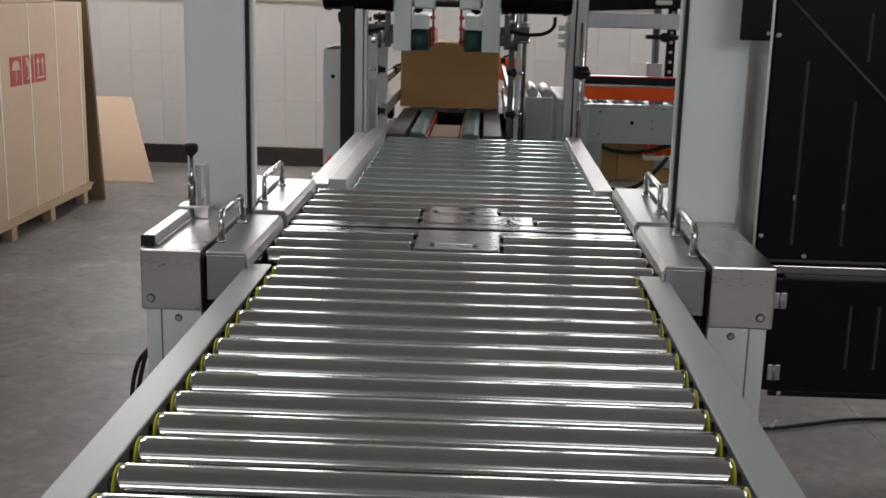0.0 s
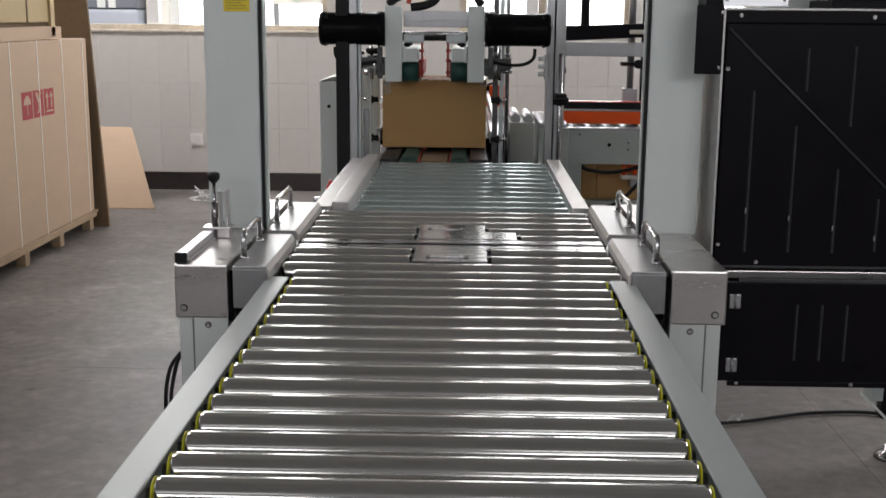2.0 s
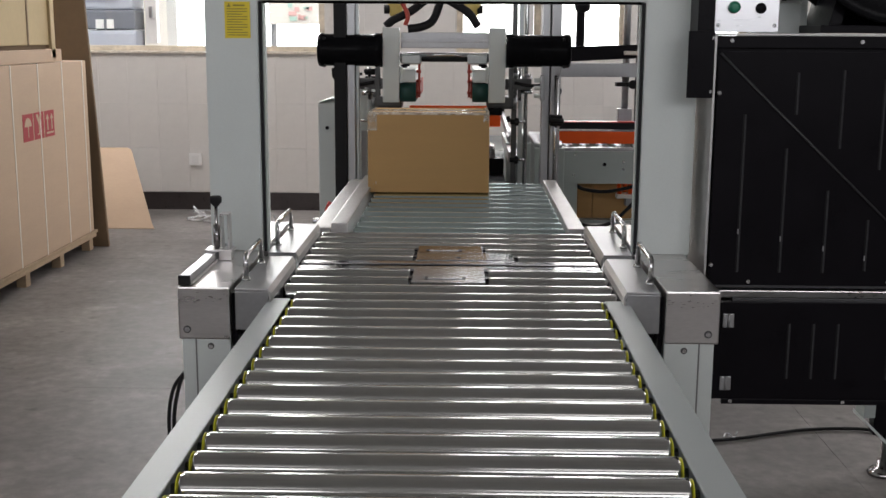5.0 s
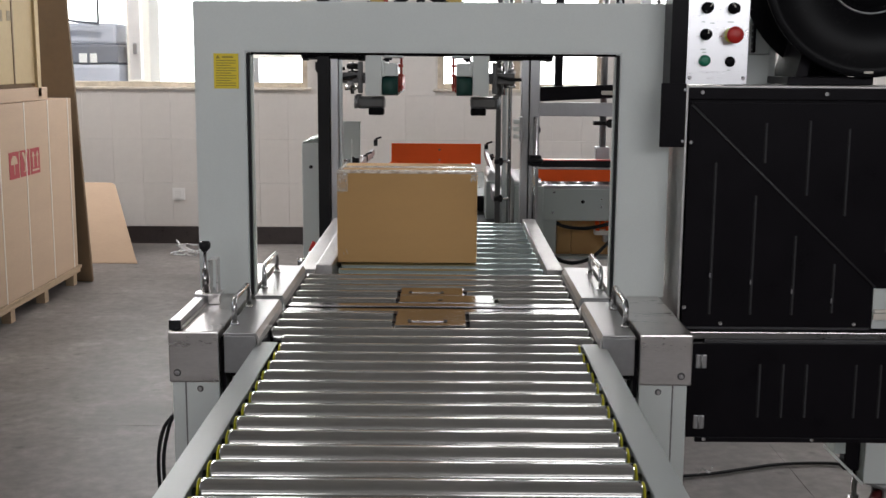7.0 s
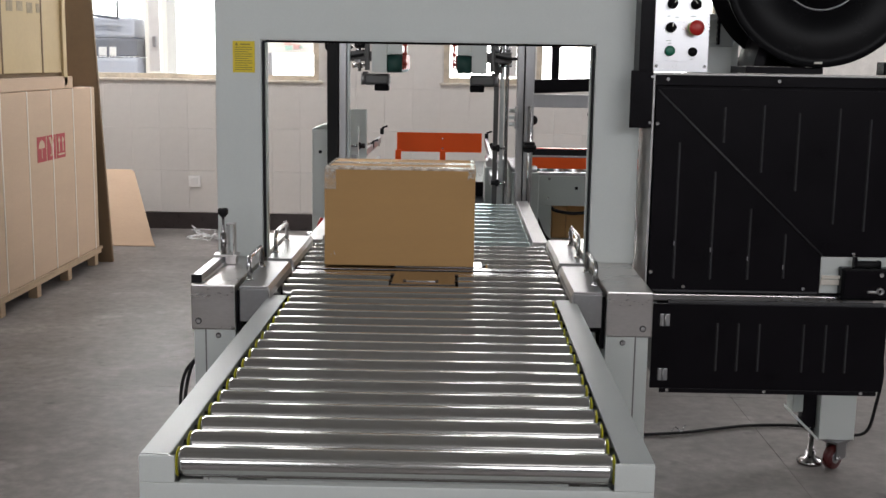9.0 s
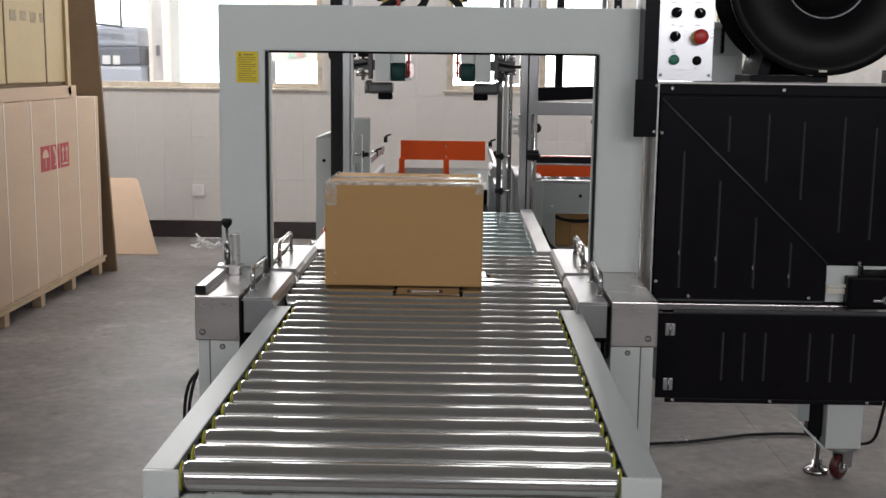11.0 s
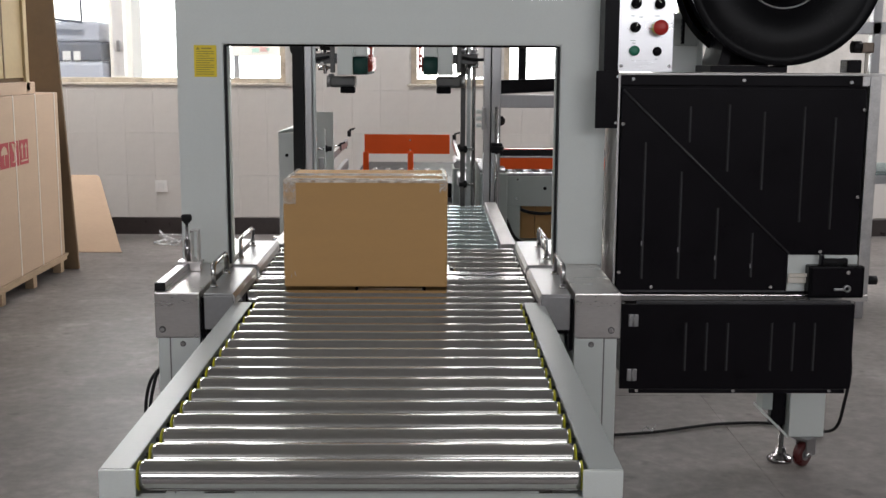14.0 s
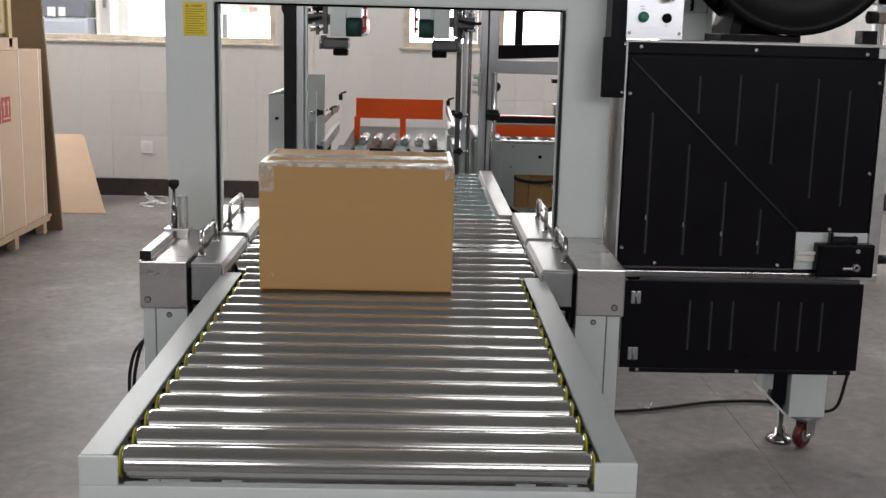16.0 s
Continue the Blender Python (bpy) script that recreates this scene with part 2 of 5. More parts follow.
def finish(bm, name, material):
    me = bpy.data.meshes.new(name)
    bm.to_mesh(me)
    bm.free()
    for m in (material if isinstance(material, (list, tuple)) else [material]):
        me.materials.append(m)
    return me


def part(name, bm, material, parent, label=""):
    """Links a bmesh, built in world metres, as one mesh object under a thing or a part."""
    o = ABS[parent]
    bmesh.ops.translate(bm, vec=-o, verts=bm.verts)
    ob = new(name, finish(bm, name, material))
    ob.parent = parent
    ABS[ob] = o
    return tagged(ob, label)


def solo(name, bm, material, label, category="", group="", kind="", origin=None):
    """A thing, or a piece of the setting, that is one mesh."""
    c = Vector(origin) if origin else Vector((0, 0, 0))
    if origin is None and kind != "structure":
        lo = [min(v.co[i] for v in bm.verts) for i in range(3)]
        hi = [max(v.co[i] for v in bm.verts) for i in range(3)]
        c = Vector(((lo[0] + hi[0]) / 2, (lo[1] + hi[1]) / 2, lo[2]))
    bmesh.ops.translate(bm, vec=-c, verts=bm.verts)
    ob = new(name, finish(bm, name, material))
    ob.location = c
    ABS[ob] = c
    return tagged(ob, label, category, group, kind)


def shared(name, mesh, at, parent, label=""):
    """A piece on shared mesh data, at a world place."""
    ob = new(name, mesh)
    ob.parent = parent
    ob.location = Vector(at) - ABS[parent]
    return tagged(ob, label)


def B(*boxes, bev=0.002, bm=None):
    """Bevelled boxes (x0, x1, y0, y1, z0, z1) in one bmesh."""
    bm = bm or bmesh.new()
    for x0, x1, y0, y1, z0, z1 in boxes:
        r = bmesh.ops.create_cube(bm, size=1)
        vs = r["verts"]
        bmesh.ops.scale(bm, vec=(x1 - x0, y1 - y0, z1 - z0), verts=vs)
        bmesh.ops.translate(bm, vec=((x0 + x1) / 2, (y0 + y1) / 2, (z0 + z1) / 2), verts=vs)
        w = min(bev, 0.3 * min(x1 - x0, y1 - y0, z1 - z0))
        if w > 0:
            es = list({e for v in vs for e in v.link_edges})
            bmesh.ops.bevel(bm, geom=es, offset=w, segments=2, affect="EDGES", profile=0.6)
    return bm


def C(p0, p1, r, seg=24, r2=None, bm=None, bev=0.0):
    """A cylinder or cone from p0 to p1, smooth round its side."""
    bm = bm or bmesh.new()
    p0, p1 = Vector(p0), Vector(p1)
    d = p1 - p0
    m = Matrix.Translation((p0 + p1) / 2) @ d.to_track_quat("Z", "Y").to_matrix().to_4x4()
    made = bmesh.ops.create_cone(bm, cap_ends=True, segments=seg, radius1=r, radius2=r if r2 is None else r2, depth=d.length, matrix=m)
    fs = {f for v in made["verts"] for f in v.link_faces}
    for f in fs:
        f.smooth = len(f.verts) == 4
    if bev:
        es = [e for e in {e for v in made["verts"] for e in v.link_edges} if any(len(f.verts) > 4 for f in e.link_faces)]
        out = bmesh.ops.bevel(bm, geom=es, offset=bev, segments=2, affect="EDGES")
    return bm


def lathe(profile, seg=40, axis="z", at=(0, 0, 0), bm=None, caps=True):
    """A turned solid from (radius, height) pairs round an axis; an open profile closes with caps at radius 0."""
    bm = bm or bmesh.new()
    rings = []
    for r, h in profile:
        ring = []
        for i in range(seg):
            a = 2 * math.pi * i / seg
            u, v = r * math.cos(a), r * math.sin(a)
            co = {"z": (u, v, h), "y": (u, h, v), "x": (h, u, v)}[axis]
            ring.append(bm.verts.new(Vector(co) + Vector(at)))
        rings.append(ring)
    for a, b in zip(rings, rings[1:]):
        for i in range(seg):
            f = bm.faces.new((a[i], a[(i + 1) % seg], b[(i + 1) % seg], b[i]))
            f.smooth = True
    if caps:
        bm.faces.new(rings[0]), bm.faces.new(rings[-1])
    else:
        bmesh.ops.remove_doubles(bm, verts=bm.verts, dist=1e-6)
    bmesh.ops.recalc_face_normals(bm, faces=bm.faces)
    return bm


def smooth_path(points, n=8):
    """Catmull-Rom through points."""
    P = [Vector(p) for p in points]
    P = [P[0] * 2 - P[1]] + P + [P[-1] * 2 - P[-2]]
    out = []
    for i in range(1, len(P) - 2):
        for k in range(n):
            t = k / n
            a, b, c, d = P[i - 1], P[i], P[i + 1], P[i + 2]
            out.append(0.5 * ((2 * b) + (c - a) * t + (2 * a - 5 * b + 4 * c - d) * t * t + (3 * b - a - 3 * c + d) * t ** 3))
    out.append(P[-2])
    return out


def tube(points, r, seg=10, bm=None):
    bm = bm or bmesh.new()
    pts = [Vector(p) for p in points]
    rings, up = [], Vector((0.13, 0.21, 0.97))
    for i, p in enumerate(pts):
        d = (pts[min(i + 1, len(pts) - 1)] - pts[max(i - 1, 0)]).normalized()
        s = d.cross(up)
        if s.length < 1e-3:
            s = d.cross(Vector((1, 0, 0)))
        s.normalize()
        t = s.cross(d).normalized()
        up = t
        rings.append([bm.verts.new(p + r * (math.cos(2 * math.pi * k / seg) * s + math.sin(2 * math.pi * k / seg) * t)) for k in range(seg)])
    for a, b in zip(rings, rings[1:]):
        for k in range(seg):
            f = bm.faces.new((a[k], a[(k + 1) % seg], b[(k + 1) % seg], b[k]))
            f.smooth = True
    bm.faces.new(list(reversed(rings[0]))), bm.faces.new(rings[-1])
    return bm


def beam(p0, p1, w, h):
    """A square bar between two places."""
    p0, p1 = Vector(p0), Vector(p1)
    d = p1 - p0
    bm = B((-w / 2, w / 2, -d.length / 2, d.length / 2, -h / 2, h / 2), bev=0.002)
    bmesh.ops.transform(bm, matrix=Matrix.Translation((p0 + p1) / 2) @ d.to_track_quat("Y", "Z").to_matrix().to_4x4(), verts=bm.verts)
    return bm


def prism(outline, axis, h0, h1, bev=0.0):
    """An outline of (u, v) pairs pushed along an axis: 'x' -> (y, z), 'y' -> (x, z), 'z' -> (x, y)."""
    bm = bmesh.new()
    def co(u, v, h):
        return {"x": (h, u, v), "y": (u, h, v), "z": (u, v, h)}[axis]
    a = [bm.verts.new(co(u, v, h0)) for u, v in outline]
    b = [bm.verts.new(co(u, v, h1)) for u, v in outline]
    bm.faces.new(a), bm.faces.new(b)
    for i in range(len(a)):
        j = (i + 1) % len(a)
        bm.faces.new((a[i], a[j], b[j], b[i]))
    bmesh.ops.recalc_face_normals(bm, faces=bm.faces)
    if bev:
        bmesh.ops.bevel(bm, geom=list(bm.edges), offset=bev, segments=2, affect="EDGES")
    return bm


def bolts(parent, places, axis="y", r=0.008, h=0.005, material=None, name="bolt", ring=False):
    for p in places:
        p = Vector(p)
        d = {"y": Vector((0, -h, 0)), "z": Vector((0, 0, h)), "x": Vector((-h, 0, 0))}[axis]
        part(name, C(p, p + d, r, 12, r * 0.75), material or M["chrome"], parent)
        if ring:
            # dark ring drawn round the bolt head as an outline
            part("washer", C(p, p + d * 0.25, r * 1.22, 16), M["dark_metal"], parent)

# ---- setting ----
# concrete slabs on a bed
solo("ground_bed", B((-9, 9, -7, 30, -0.3, -0.03), bev=0), M["asphalt"], "pale yard ground under and round the hall", kind="structure")
floor = solo("floor", B((-6, 6, -6, 7.8, -0.028, -0.0025), bev=0), M["concrete"], "grey worn concrete workshop floor", kind="structure")
xs, ys = [-6, -3.6, 1.18, 6], [-6, -1.4, 3.62, 7.8]
for i in range(3):
    for j in range(3):
        part("slab", B((xs[i] + 0.0007, xs[i + 1] - 0.0007, ys[j] + 0.0007, ys[j + 1] - 0.0007, -0.002, 0), bev=0.0006), M["concrete"], floor)

WIN = [(-2.95, -0.96), (-0.03, 0.56), (0.66, 1.16), (1.42, 2.0)]  # window openings of the far wall
SILL, HEAD, WY = 1.122, 3.05, 7.8
piers = [-6] + [v for w in WIN for v in w] + [6]
wall = solo("wall_north", B((-6, 6, WY + 0.012, WY + 0.24, 0, SILL), (-6, 6, WY + 0.012, WY + 0.24, HEAD, 4.6),
            *[(a, b, WY + 0.012, WY + 0.24, SILL, HEAD) for a, b in zip(piers[::2], piers[1::2])], bev=0), M["grout"],
            "far wall with pale beige glazed tiles", kind="structure")
solo("baseboard", B((-6, 6, WY - 0.012, WY + 0.011, 0, 0.125), bev=0.003), M["skirt"], "dark brown glazed skirting tiles", kind="structure")
TW, TH = 0.211, 0.318
tile_mesh = finish(B((0, TW - 0.0009, -0.008, 0.004, 0, TH - 0.0009), bev=0.001), "tile", M["tile"])
for r in range(7):
    z = 0.128 + r * TH
    for c in range(-18, 22):
        x = -2.366 + 11 * TW + (c - 11) * TW
        mid = x + TW / 2
        if r >= 3 and (any(a - 0.107 < mid < b + 0.107 for a, b in WIN) or z + TH > 2.7):
            continue
        if -3.0 < mid < 2.9:
            shared("tile", tile_mesh, (x, WY + 0.008, z), wall)
# white band out of view, added so the rollers mirror something brighter
part("upper_plaster", B((-6, 6, WY, WY + 0.011, HEAD + 0.05, 4.6), bev=0), M["plaster"], wall, "unseen white wall band added to lighten the roller reflections")
for x0, x1 in ((-6, -3.2), (2.95, 6)):
    part("plain_tiles", B((x0, x1, WY, WY + 0.011, 0.138, SILL - 0.02), bev=0), M["tile"], wall)
# unseen walls; their openings are added to suit the lamps
solo("wall_west", B((-6.2, -6, -6, 0.5, 0, 4.6), (-6.2, -6, 4.5, 7.8, 0, 4.6), (-6.2, -6, 0.5, 4.5, 0, 2.4), (-6.2, -6, 0.5, 4.5, 4.0, 4.6), bev=0), M["far_wall"], "unseen grey side wall with an opening added for a lamp", kind="structure")
solo("wall_east", B((6, 6.2, -6, 4.4, 0, 4.6), (6, 6.2, 7.6, 7.8, 0, 4.6), (6, 6.2, 4.4, 7.6, 0, 2.4), (6, 6.2, 4.4, 7.6, 4.0, 4.6), bev=0), M["far_wall"], "unseen grey side wall with an opening added for a lamp", kind="structure")
# solid middle strip added to leave a dark band in the roller reflections
solo("wall_south", B((-6.2, 6.2, -6.2, -6, 0, 2.3), (-6.2, 6.2, -6.2, -6, 3.9, 4.6), (-6.2, -5.7, -6.2, -6, 2.3, 3.9), (-1.15, 0.25, -6.2, -6, 2.3, 3.9), (5.6, 6.2, -6.2, -6, 2.3, 3.9), bev=0), M["far_wall"], "unseen grey wall with openings added for the lamps", kind="structure")
# roof runs on past the south wall to block the sun at its openings
solo("ceiling", B((-6.2, 6.2, -10.5, 8.04, 4.6, 4.75), bev=0), M["roof"], "unseen dark sheet-metal hall roof with a sun-blocking overhang", kind="structure")


def window(name, x0, x1, mullions, label):
    w = thing(name, ((x0 + x1) / 2, WY + 0.1, SILL), label, "window", kind="structure")
    part("window_sill", B((x0 - 0.03, x1 + 0.03, WY - 0.006, WY + 0.2, SILL - 0.010, SILL + 0.008), bev=0.004), M["sill"], w, "stained stone sill")
    f = 0.045
    part("window_frame", B((x0, x0 + f, WY + 0.06, WY + 0.13, SILL + 0.0085, HEAD), (x1 - f, x1, WY + 0.06, WY + 0.13, SILL + 0.0085, HEAD),
         (x0 + f, x1 - f, WY + 0.06, WY + 0.13, SILL + 0.0085, SILL + 0.045), (x0 + f, x1 - f, WY + 0.06, WY + 0.13, HEAD - f, HEAD), bev=0.004), M["old_frame"], w, "weathered brownish window frame")
    edges = [x0 + f] + [m for m in mullions] + [x1 - f]
    for m in mullions:
        part("mullion", B((m - 0.04, m + 0.04, WY + 0.05, WY + 0.12, SILL + 0.06, HEAD - f), bev=0.004), M["white_frame"], w, "white sash mullion")
    for a, b in zip(edges, edges[1:]):
        p = part("pane", B((a + 0.02, b - 0.02, WY + 0.093, WY + 0.097, SILL + 0.06, HEAD - f), bev=0), M["glass"], w)
        p.visible_shadow = False
    return w


window("window_1", *WIN[0], [-2.195], "sliding window with white sashes and worn frame")
window("window_2", *WIN[1], [0.47], "narrow window with white sash and worn frame")
window("window_3", *WIN[2], [], "narrow window with worn frame")
window("window_4", *WIN[3], [], "narrow window with worn frame")
win = bpy.data.objects["window_1"]
part("handle", B((-2.205, -2.180, WY + 0.03, WY + 0.05, 1.36, 1.44), bev=0.006), M["alu"], win, "metal sash handle")

# outdoors: a bright hazy yard
solo("backdrop", B((-16, 16, 22, 22.1, -0.5, 9), bev=0), M["hazy_white"], "bright overexposed daylight beyond the yard", kind="structure")
van = thing("parked_truck", (-4.4, 11.6, -0.03), "dark blue-grey truck parked in the yard", "truck")
part("cab", B((-5.6, -3.21, 11.0, 12.6, 0.5, 1.28), bev=0.04), M["van"], van)
part("grille", B((-5.58, -3.22, 11.01, 12.5, 1.282, 1.47), bev=0.02), M["grille"], van, "dark grille band")
part("windscreen", B((-5.5, -3.25, 11.06, 12.4, 1.472, 1.68), bev=0.03), M["van"], van, "grey windscreen")
part("wiper", tube([(-4.0, 11.0, 1.48), (-3.7, 10.99, 1.70), (-3.4, 11.0, 1.67)], 0.015, 8), M["grille"], van)
part("aerial", C((-3.42, 11.05, 1.68), (-3.42, 11.05, 2.3), 0.012, 8), M["grille"], van)
for x in (-5.4, -3.85):
    part("wheel", C((x - 0.12, 11.6, 0.33), (x + 0.12, 11.6, 0.33), 0.36, 28), M["rubber"], van)
part("bumper", B((-5.6, -3.2, 10.94, 11.02, 0.5, 1.05), bev=0.02), M["van"], van)
for k, (a, b) in enumerate(((-3.61, -3.53), (-3.50, -3.43))):
    part("letter_bar", B((a, b, 10.995, 11.009, 1.29, 1.38), bev=0.01), M["white_frame"], van, "pale raised badge bar")
solo("yard_pillar", B((-3.19, -2.95, 11.2, 11.6, -0.03, 4), bev=0.02), M["pale_wall"], "sunlit cream pillar in the yard", "pillar")
sg = thing("yard_sign", (-1.55, 12.4, -0.03), "pale red and green sign board on posts in the yard", "sign")
part("board", B((-2.15, -1.15, 12.44, 12.46, 1.35, 2.6), bev=0.004), M["pale_wall"], sg)
random.seed(3)
for k in range(14):
    x, z = random.uniform(-2.0, -1.72), random.uniform(1.38, 1.66)
    part("print_patch", B((x, x + random.uniform(0.03, 0.09), 12.43, 12.438, z, z + random.uniform(0.02, 0.07)), bev=0.012), M["red_sign"] if k % 3 else M["leaf"], sg)
for x in (-2.1, -1.2):
    part("post", B((x - 0.03, x + 0.03, 12.461, 12.52, -0.03, 2.6), bev=0.004), M["alu"], sg)

# ---- front roller table ----
def leg_frame(parent, x0, x1, y0, y1, z1, material, foot=True):
    part("leg", B((x0, x1, y0, y1, 0.04, z1), bev=0.004), material, parent)
    if foot:
        cx, cy = (x0 + x1) / 2, (y0 + y1) / 2
        part("foot", C((cx, cy, 0), (cx, cy, 0.012), 0.035, 20, 0.03, C((cx, cy, 0.012), (cx, cy, 0.045), 0.009, 12)), M["chrome"], parent)


def roller_mesh(x0, x1, r, material, caps=None):
    bm = lathe([(r * 0.35, x0 - 0.012), (r * 0.35, x0), (r - 0.003, x0), (r, x0 + 0.003), (r, x0 + 0.008), (r, x1 - 0.008), (r, x1 - 0.003), (r - 0.003, x1), (r * 0.35, x1), (r * 0.35, x1 + 0.012)], 28, "x")
    return finish(bm, "roller", material)


RT = 0.69
table = thing("roller_table", (0, 1.5, 0), "pale grey roller conveyor with polished steel rollers", "conveyor")
for s in (-1, 1):
    xo, xi = (0.397 if s > 0 else -0.391), s * 0.345
    a, b = min(xo, xi), max(xo, xi)
    prof = [(xo, RT), (xi, RT), (xi, RT - 0.004), (xo - s * 0.005, RT - 0.004), (xo - s * 0.005, RT - 0.12), (xi, RT - 0.12), (xi, RT - 0.125), (xo, RT - 0.125)]
    part("side_rail", prism(prof, "y", 0.952, 2.145, 0.0012), M["rail"], table, "painted folded side rail")
part("end_plate", B((-0.3905, 0.3965, 0.943, 0.951, RT - 0.16, RT - 0.043), (-0.3905, -0.336, 0.943, 0.951, RT - 0.0428, RT), (0.336, 0.3965, 0.943, 0.951, RT - 0.0428, RT), bev=0.002), M["paint"], table)
part("end_lip", B((-0.331, 0.331, 0.9435, 0.962, RT - 0.0475, RT - 0.0428), bev=0.001), M["paint"], table)
# black sheet put in for the shade below the rollers
part("drip_tray", B((-0.33, 0.33, 1.13, 2.12, RT - 0.085, RT - 0.08), bev=0), M["black"], table, "black sheet for the shade under the rollers")
for y in (1.02, 2.05):
    for s in (-1, 1):
        a, b = sorted((s * 0.385, s * 0.335))
        leg_frame(table, a, b, y, y + 0.05, RT - 0.125, M["paint"])
    part("stretcher", B((-0.335, 0.335, y + 0.01, y + 0.04, 0.2, 0.24), bev=0.003), M["paint"], table)
mesh_r = roller_mesh(-0.3365, 0.3365, 0.0240, M["roller"])
cap_mesh = finish(lathe([(0.01, -0.0009), (0.0225, -0.0009), (0.0229, -0.0006), (0.0229, 0.0006), (0.0225, 0.0009), (0.01, 0.0009)], 24, "x"), "end_cap", M["yellow"])
for k in range(16):
    y = 0.982 + 0.0764 * k
    r = shared("roller", mesh_r, (0, y, 0.668), table)
    ABS[r] = Vector((0, y, 0.668))
    for s in (-1, 1):
        shared("end_cap", cap_mesh, (s * 0.3385, y, 0.668), r)

# ---- strapping machine ----
arch = thing("strapping_machine", (0, 2.55, 0), "pale grey strapping arch machine with stainless covers", "machine")
A0, A1 = 2.515, 2.635
AI, AO, AZ, AT = 0.469, 0.599, 1.341, 1.466
prof = [(-AO, 0.722), (-AI, 0.722), (-AI, AZ), (AI, AZ), (AI, 0.722), (AO, 0.722), (AO, AT), (-AO, AT)]
part("arch", prism(prof, "y", A0, A1, 0.003), M["paint"], arch)
# strap track: dark slot along the inside of the arch
part("strap_track", B((-AI - 0.001, -AI + 0.006, 2.555, 2.575, 0.73, AZ - 0.006), (AI - 0.006, AI + 0.001, 2.555, 2.575, 0.73, AZ - 0.006),
     (-AI + 0.006, AI - 0.006, 2.555, 2.575, AZ - 0.006, AZ + 0.001), bev=0), M["black"], arch, "black strap channel")
for s in (-1, 1):
    part("track_edge", B(*[tuple(sorted((s * (AI - 0.003), s * (AI - 0.009)))) + (A0 - 0.002, A0 + 0.028, 0.722, AZ - 0.003)], bev=0.001), M["rubber"], arch, "dark edge strip")
    part("track_trim", B(*[tuple(sorted((s * (AI - 0.009), s * (AI - 0.013)))) + (A0 + 0.006, A0 + 0.03, 0.722, AZ - 0.008)], bev=0.001), M["paint_green"], arch, "bare metal strip")
    # pedestal under the arch
    a, b = sorted((-0.583 if s < 0 else 0.588, s * 0.470))
    part("pedestal", B((a + 0.003, b - 0.006, 2.115, 2.95, 0.03, 0.6055), bev=0.004), M["paint"], arch)
    part("pedestal_panel", B((min(s * 0.472, s * 0.546), max(s * 0.472, s * 0.546), 2.107, 2.1145, 0.08, 0.6055), bev=0.002), M["paint"], arch)
    part("panel_seam", B(tuple(sorted((s * 0.5465, s * 0.550))) + (2.1105, 2.1145, 0.08, 0.605), bev=0), M["shade_steel"], arch, "grey seam")
    # stainless box on top
    part("cover_box", B((a, b, 2.100, 2.96, 0.606, 0.7235), bev=0.004), M["steel"], arch, "brushed stainless cover box")
    bolts(arch, [(s * 0.564, 2.100, 0.629)], r=0.007, ring=True)
    bolts(arch, [(s * 0.515, 2.107, 0.590)], r=0.006, ring=True)
for s in (-1, 1):
    # black strip set into the slot to give its shade
    part("shadow_gap", B(tuple(sorted((s * 0.4695, s * 0.460))) + (2.125, 2.95, 0.57, 0.705), bev=0), M["black"], arch, "black strip for the shade between covers")
part("machine_bed", B((-0.455, 0.455, 2.17, 2.95, 0.35, 0.60), bev=0.004), M["paint"], arch)
# black sheet darkens the space under the decks, where only shade falls
part("well_floor", B((-0.458, 0.458, 2.158, 2.955, 0.605, 0.625), bev=0), M["black"], arch, "black sheet for the shade under the deck rollers")


def lift_cover(x0, x1, y0, y1, s):
    c = thing("lift_off_cover", ((x0 + x1) / 2, (y0 + y1) / 2, 0.62), "brushed stainless side cover with a chrome bow handle", "cover", "machine covers")
    bm = B((x0, x1, y0, y1, 0.714, 0.72), (x0, x1, y0, y0 + 0.005, 0.628, 0.7138), bev=0.0018)
    xi = x0 if s > 0 else x1
    prof = [(xi, 0.7195), (xi - s * 0.006, 0.708), (xi - s * 0.006, 0.690), (xi - s * 0.003, 0.690), (xi, 0.7135)]
    part("plate", bm, M["cover_top"], c)
    part("lip", prism(prof, "y", y0 + 0.001, y1 - 0.001), M["steel_y"], c)
    part("side_wall", B(tuple(sorted(((x1 if s > 0 else x0), (x1 if s > 0 else x0) - s * 0.004))) + (y0 + 0.005, y1, 0.628, 0.7138), bev=0.001), M["steel_y"], c)
    hx, ym = (x0 + x1) / 2 + s * 0.027, y0 + (y1 - y0) * 0.49
    d = (y1 - y0) * 0.26
    pts = [(hx, ym - d, 0.72), (hx, ym - d, 0.762), (hx, ym - d + 0.006, 0.773), (hx, ym - d + 0.018, 0.778), (hx, ym + d - 0.018, 0.778), (hx, ym + d - 0.006, 0.773), (hx, ym + d, 0.762), (hx, ym + d, 0.72)]
    part("handle", tube(pts, 0.0065, 12), M["chrome"], c, "chrome bow handle")
    for y in (ym - d, ym + d):
        part("screw", C((hx - s * 0.0, y, 0.7195), (hx, y, 0.726), 0.011, 14, 0.009), M["chrome"], c)


for s in (-1, 1):
    a, b = sorted((s * 0.459, s * 0.387))
    lift_cover(a, b, 2.103, 2.468, s)
    lift_cover(a, b, 2.516, 2.952, s)

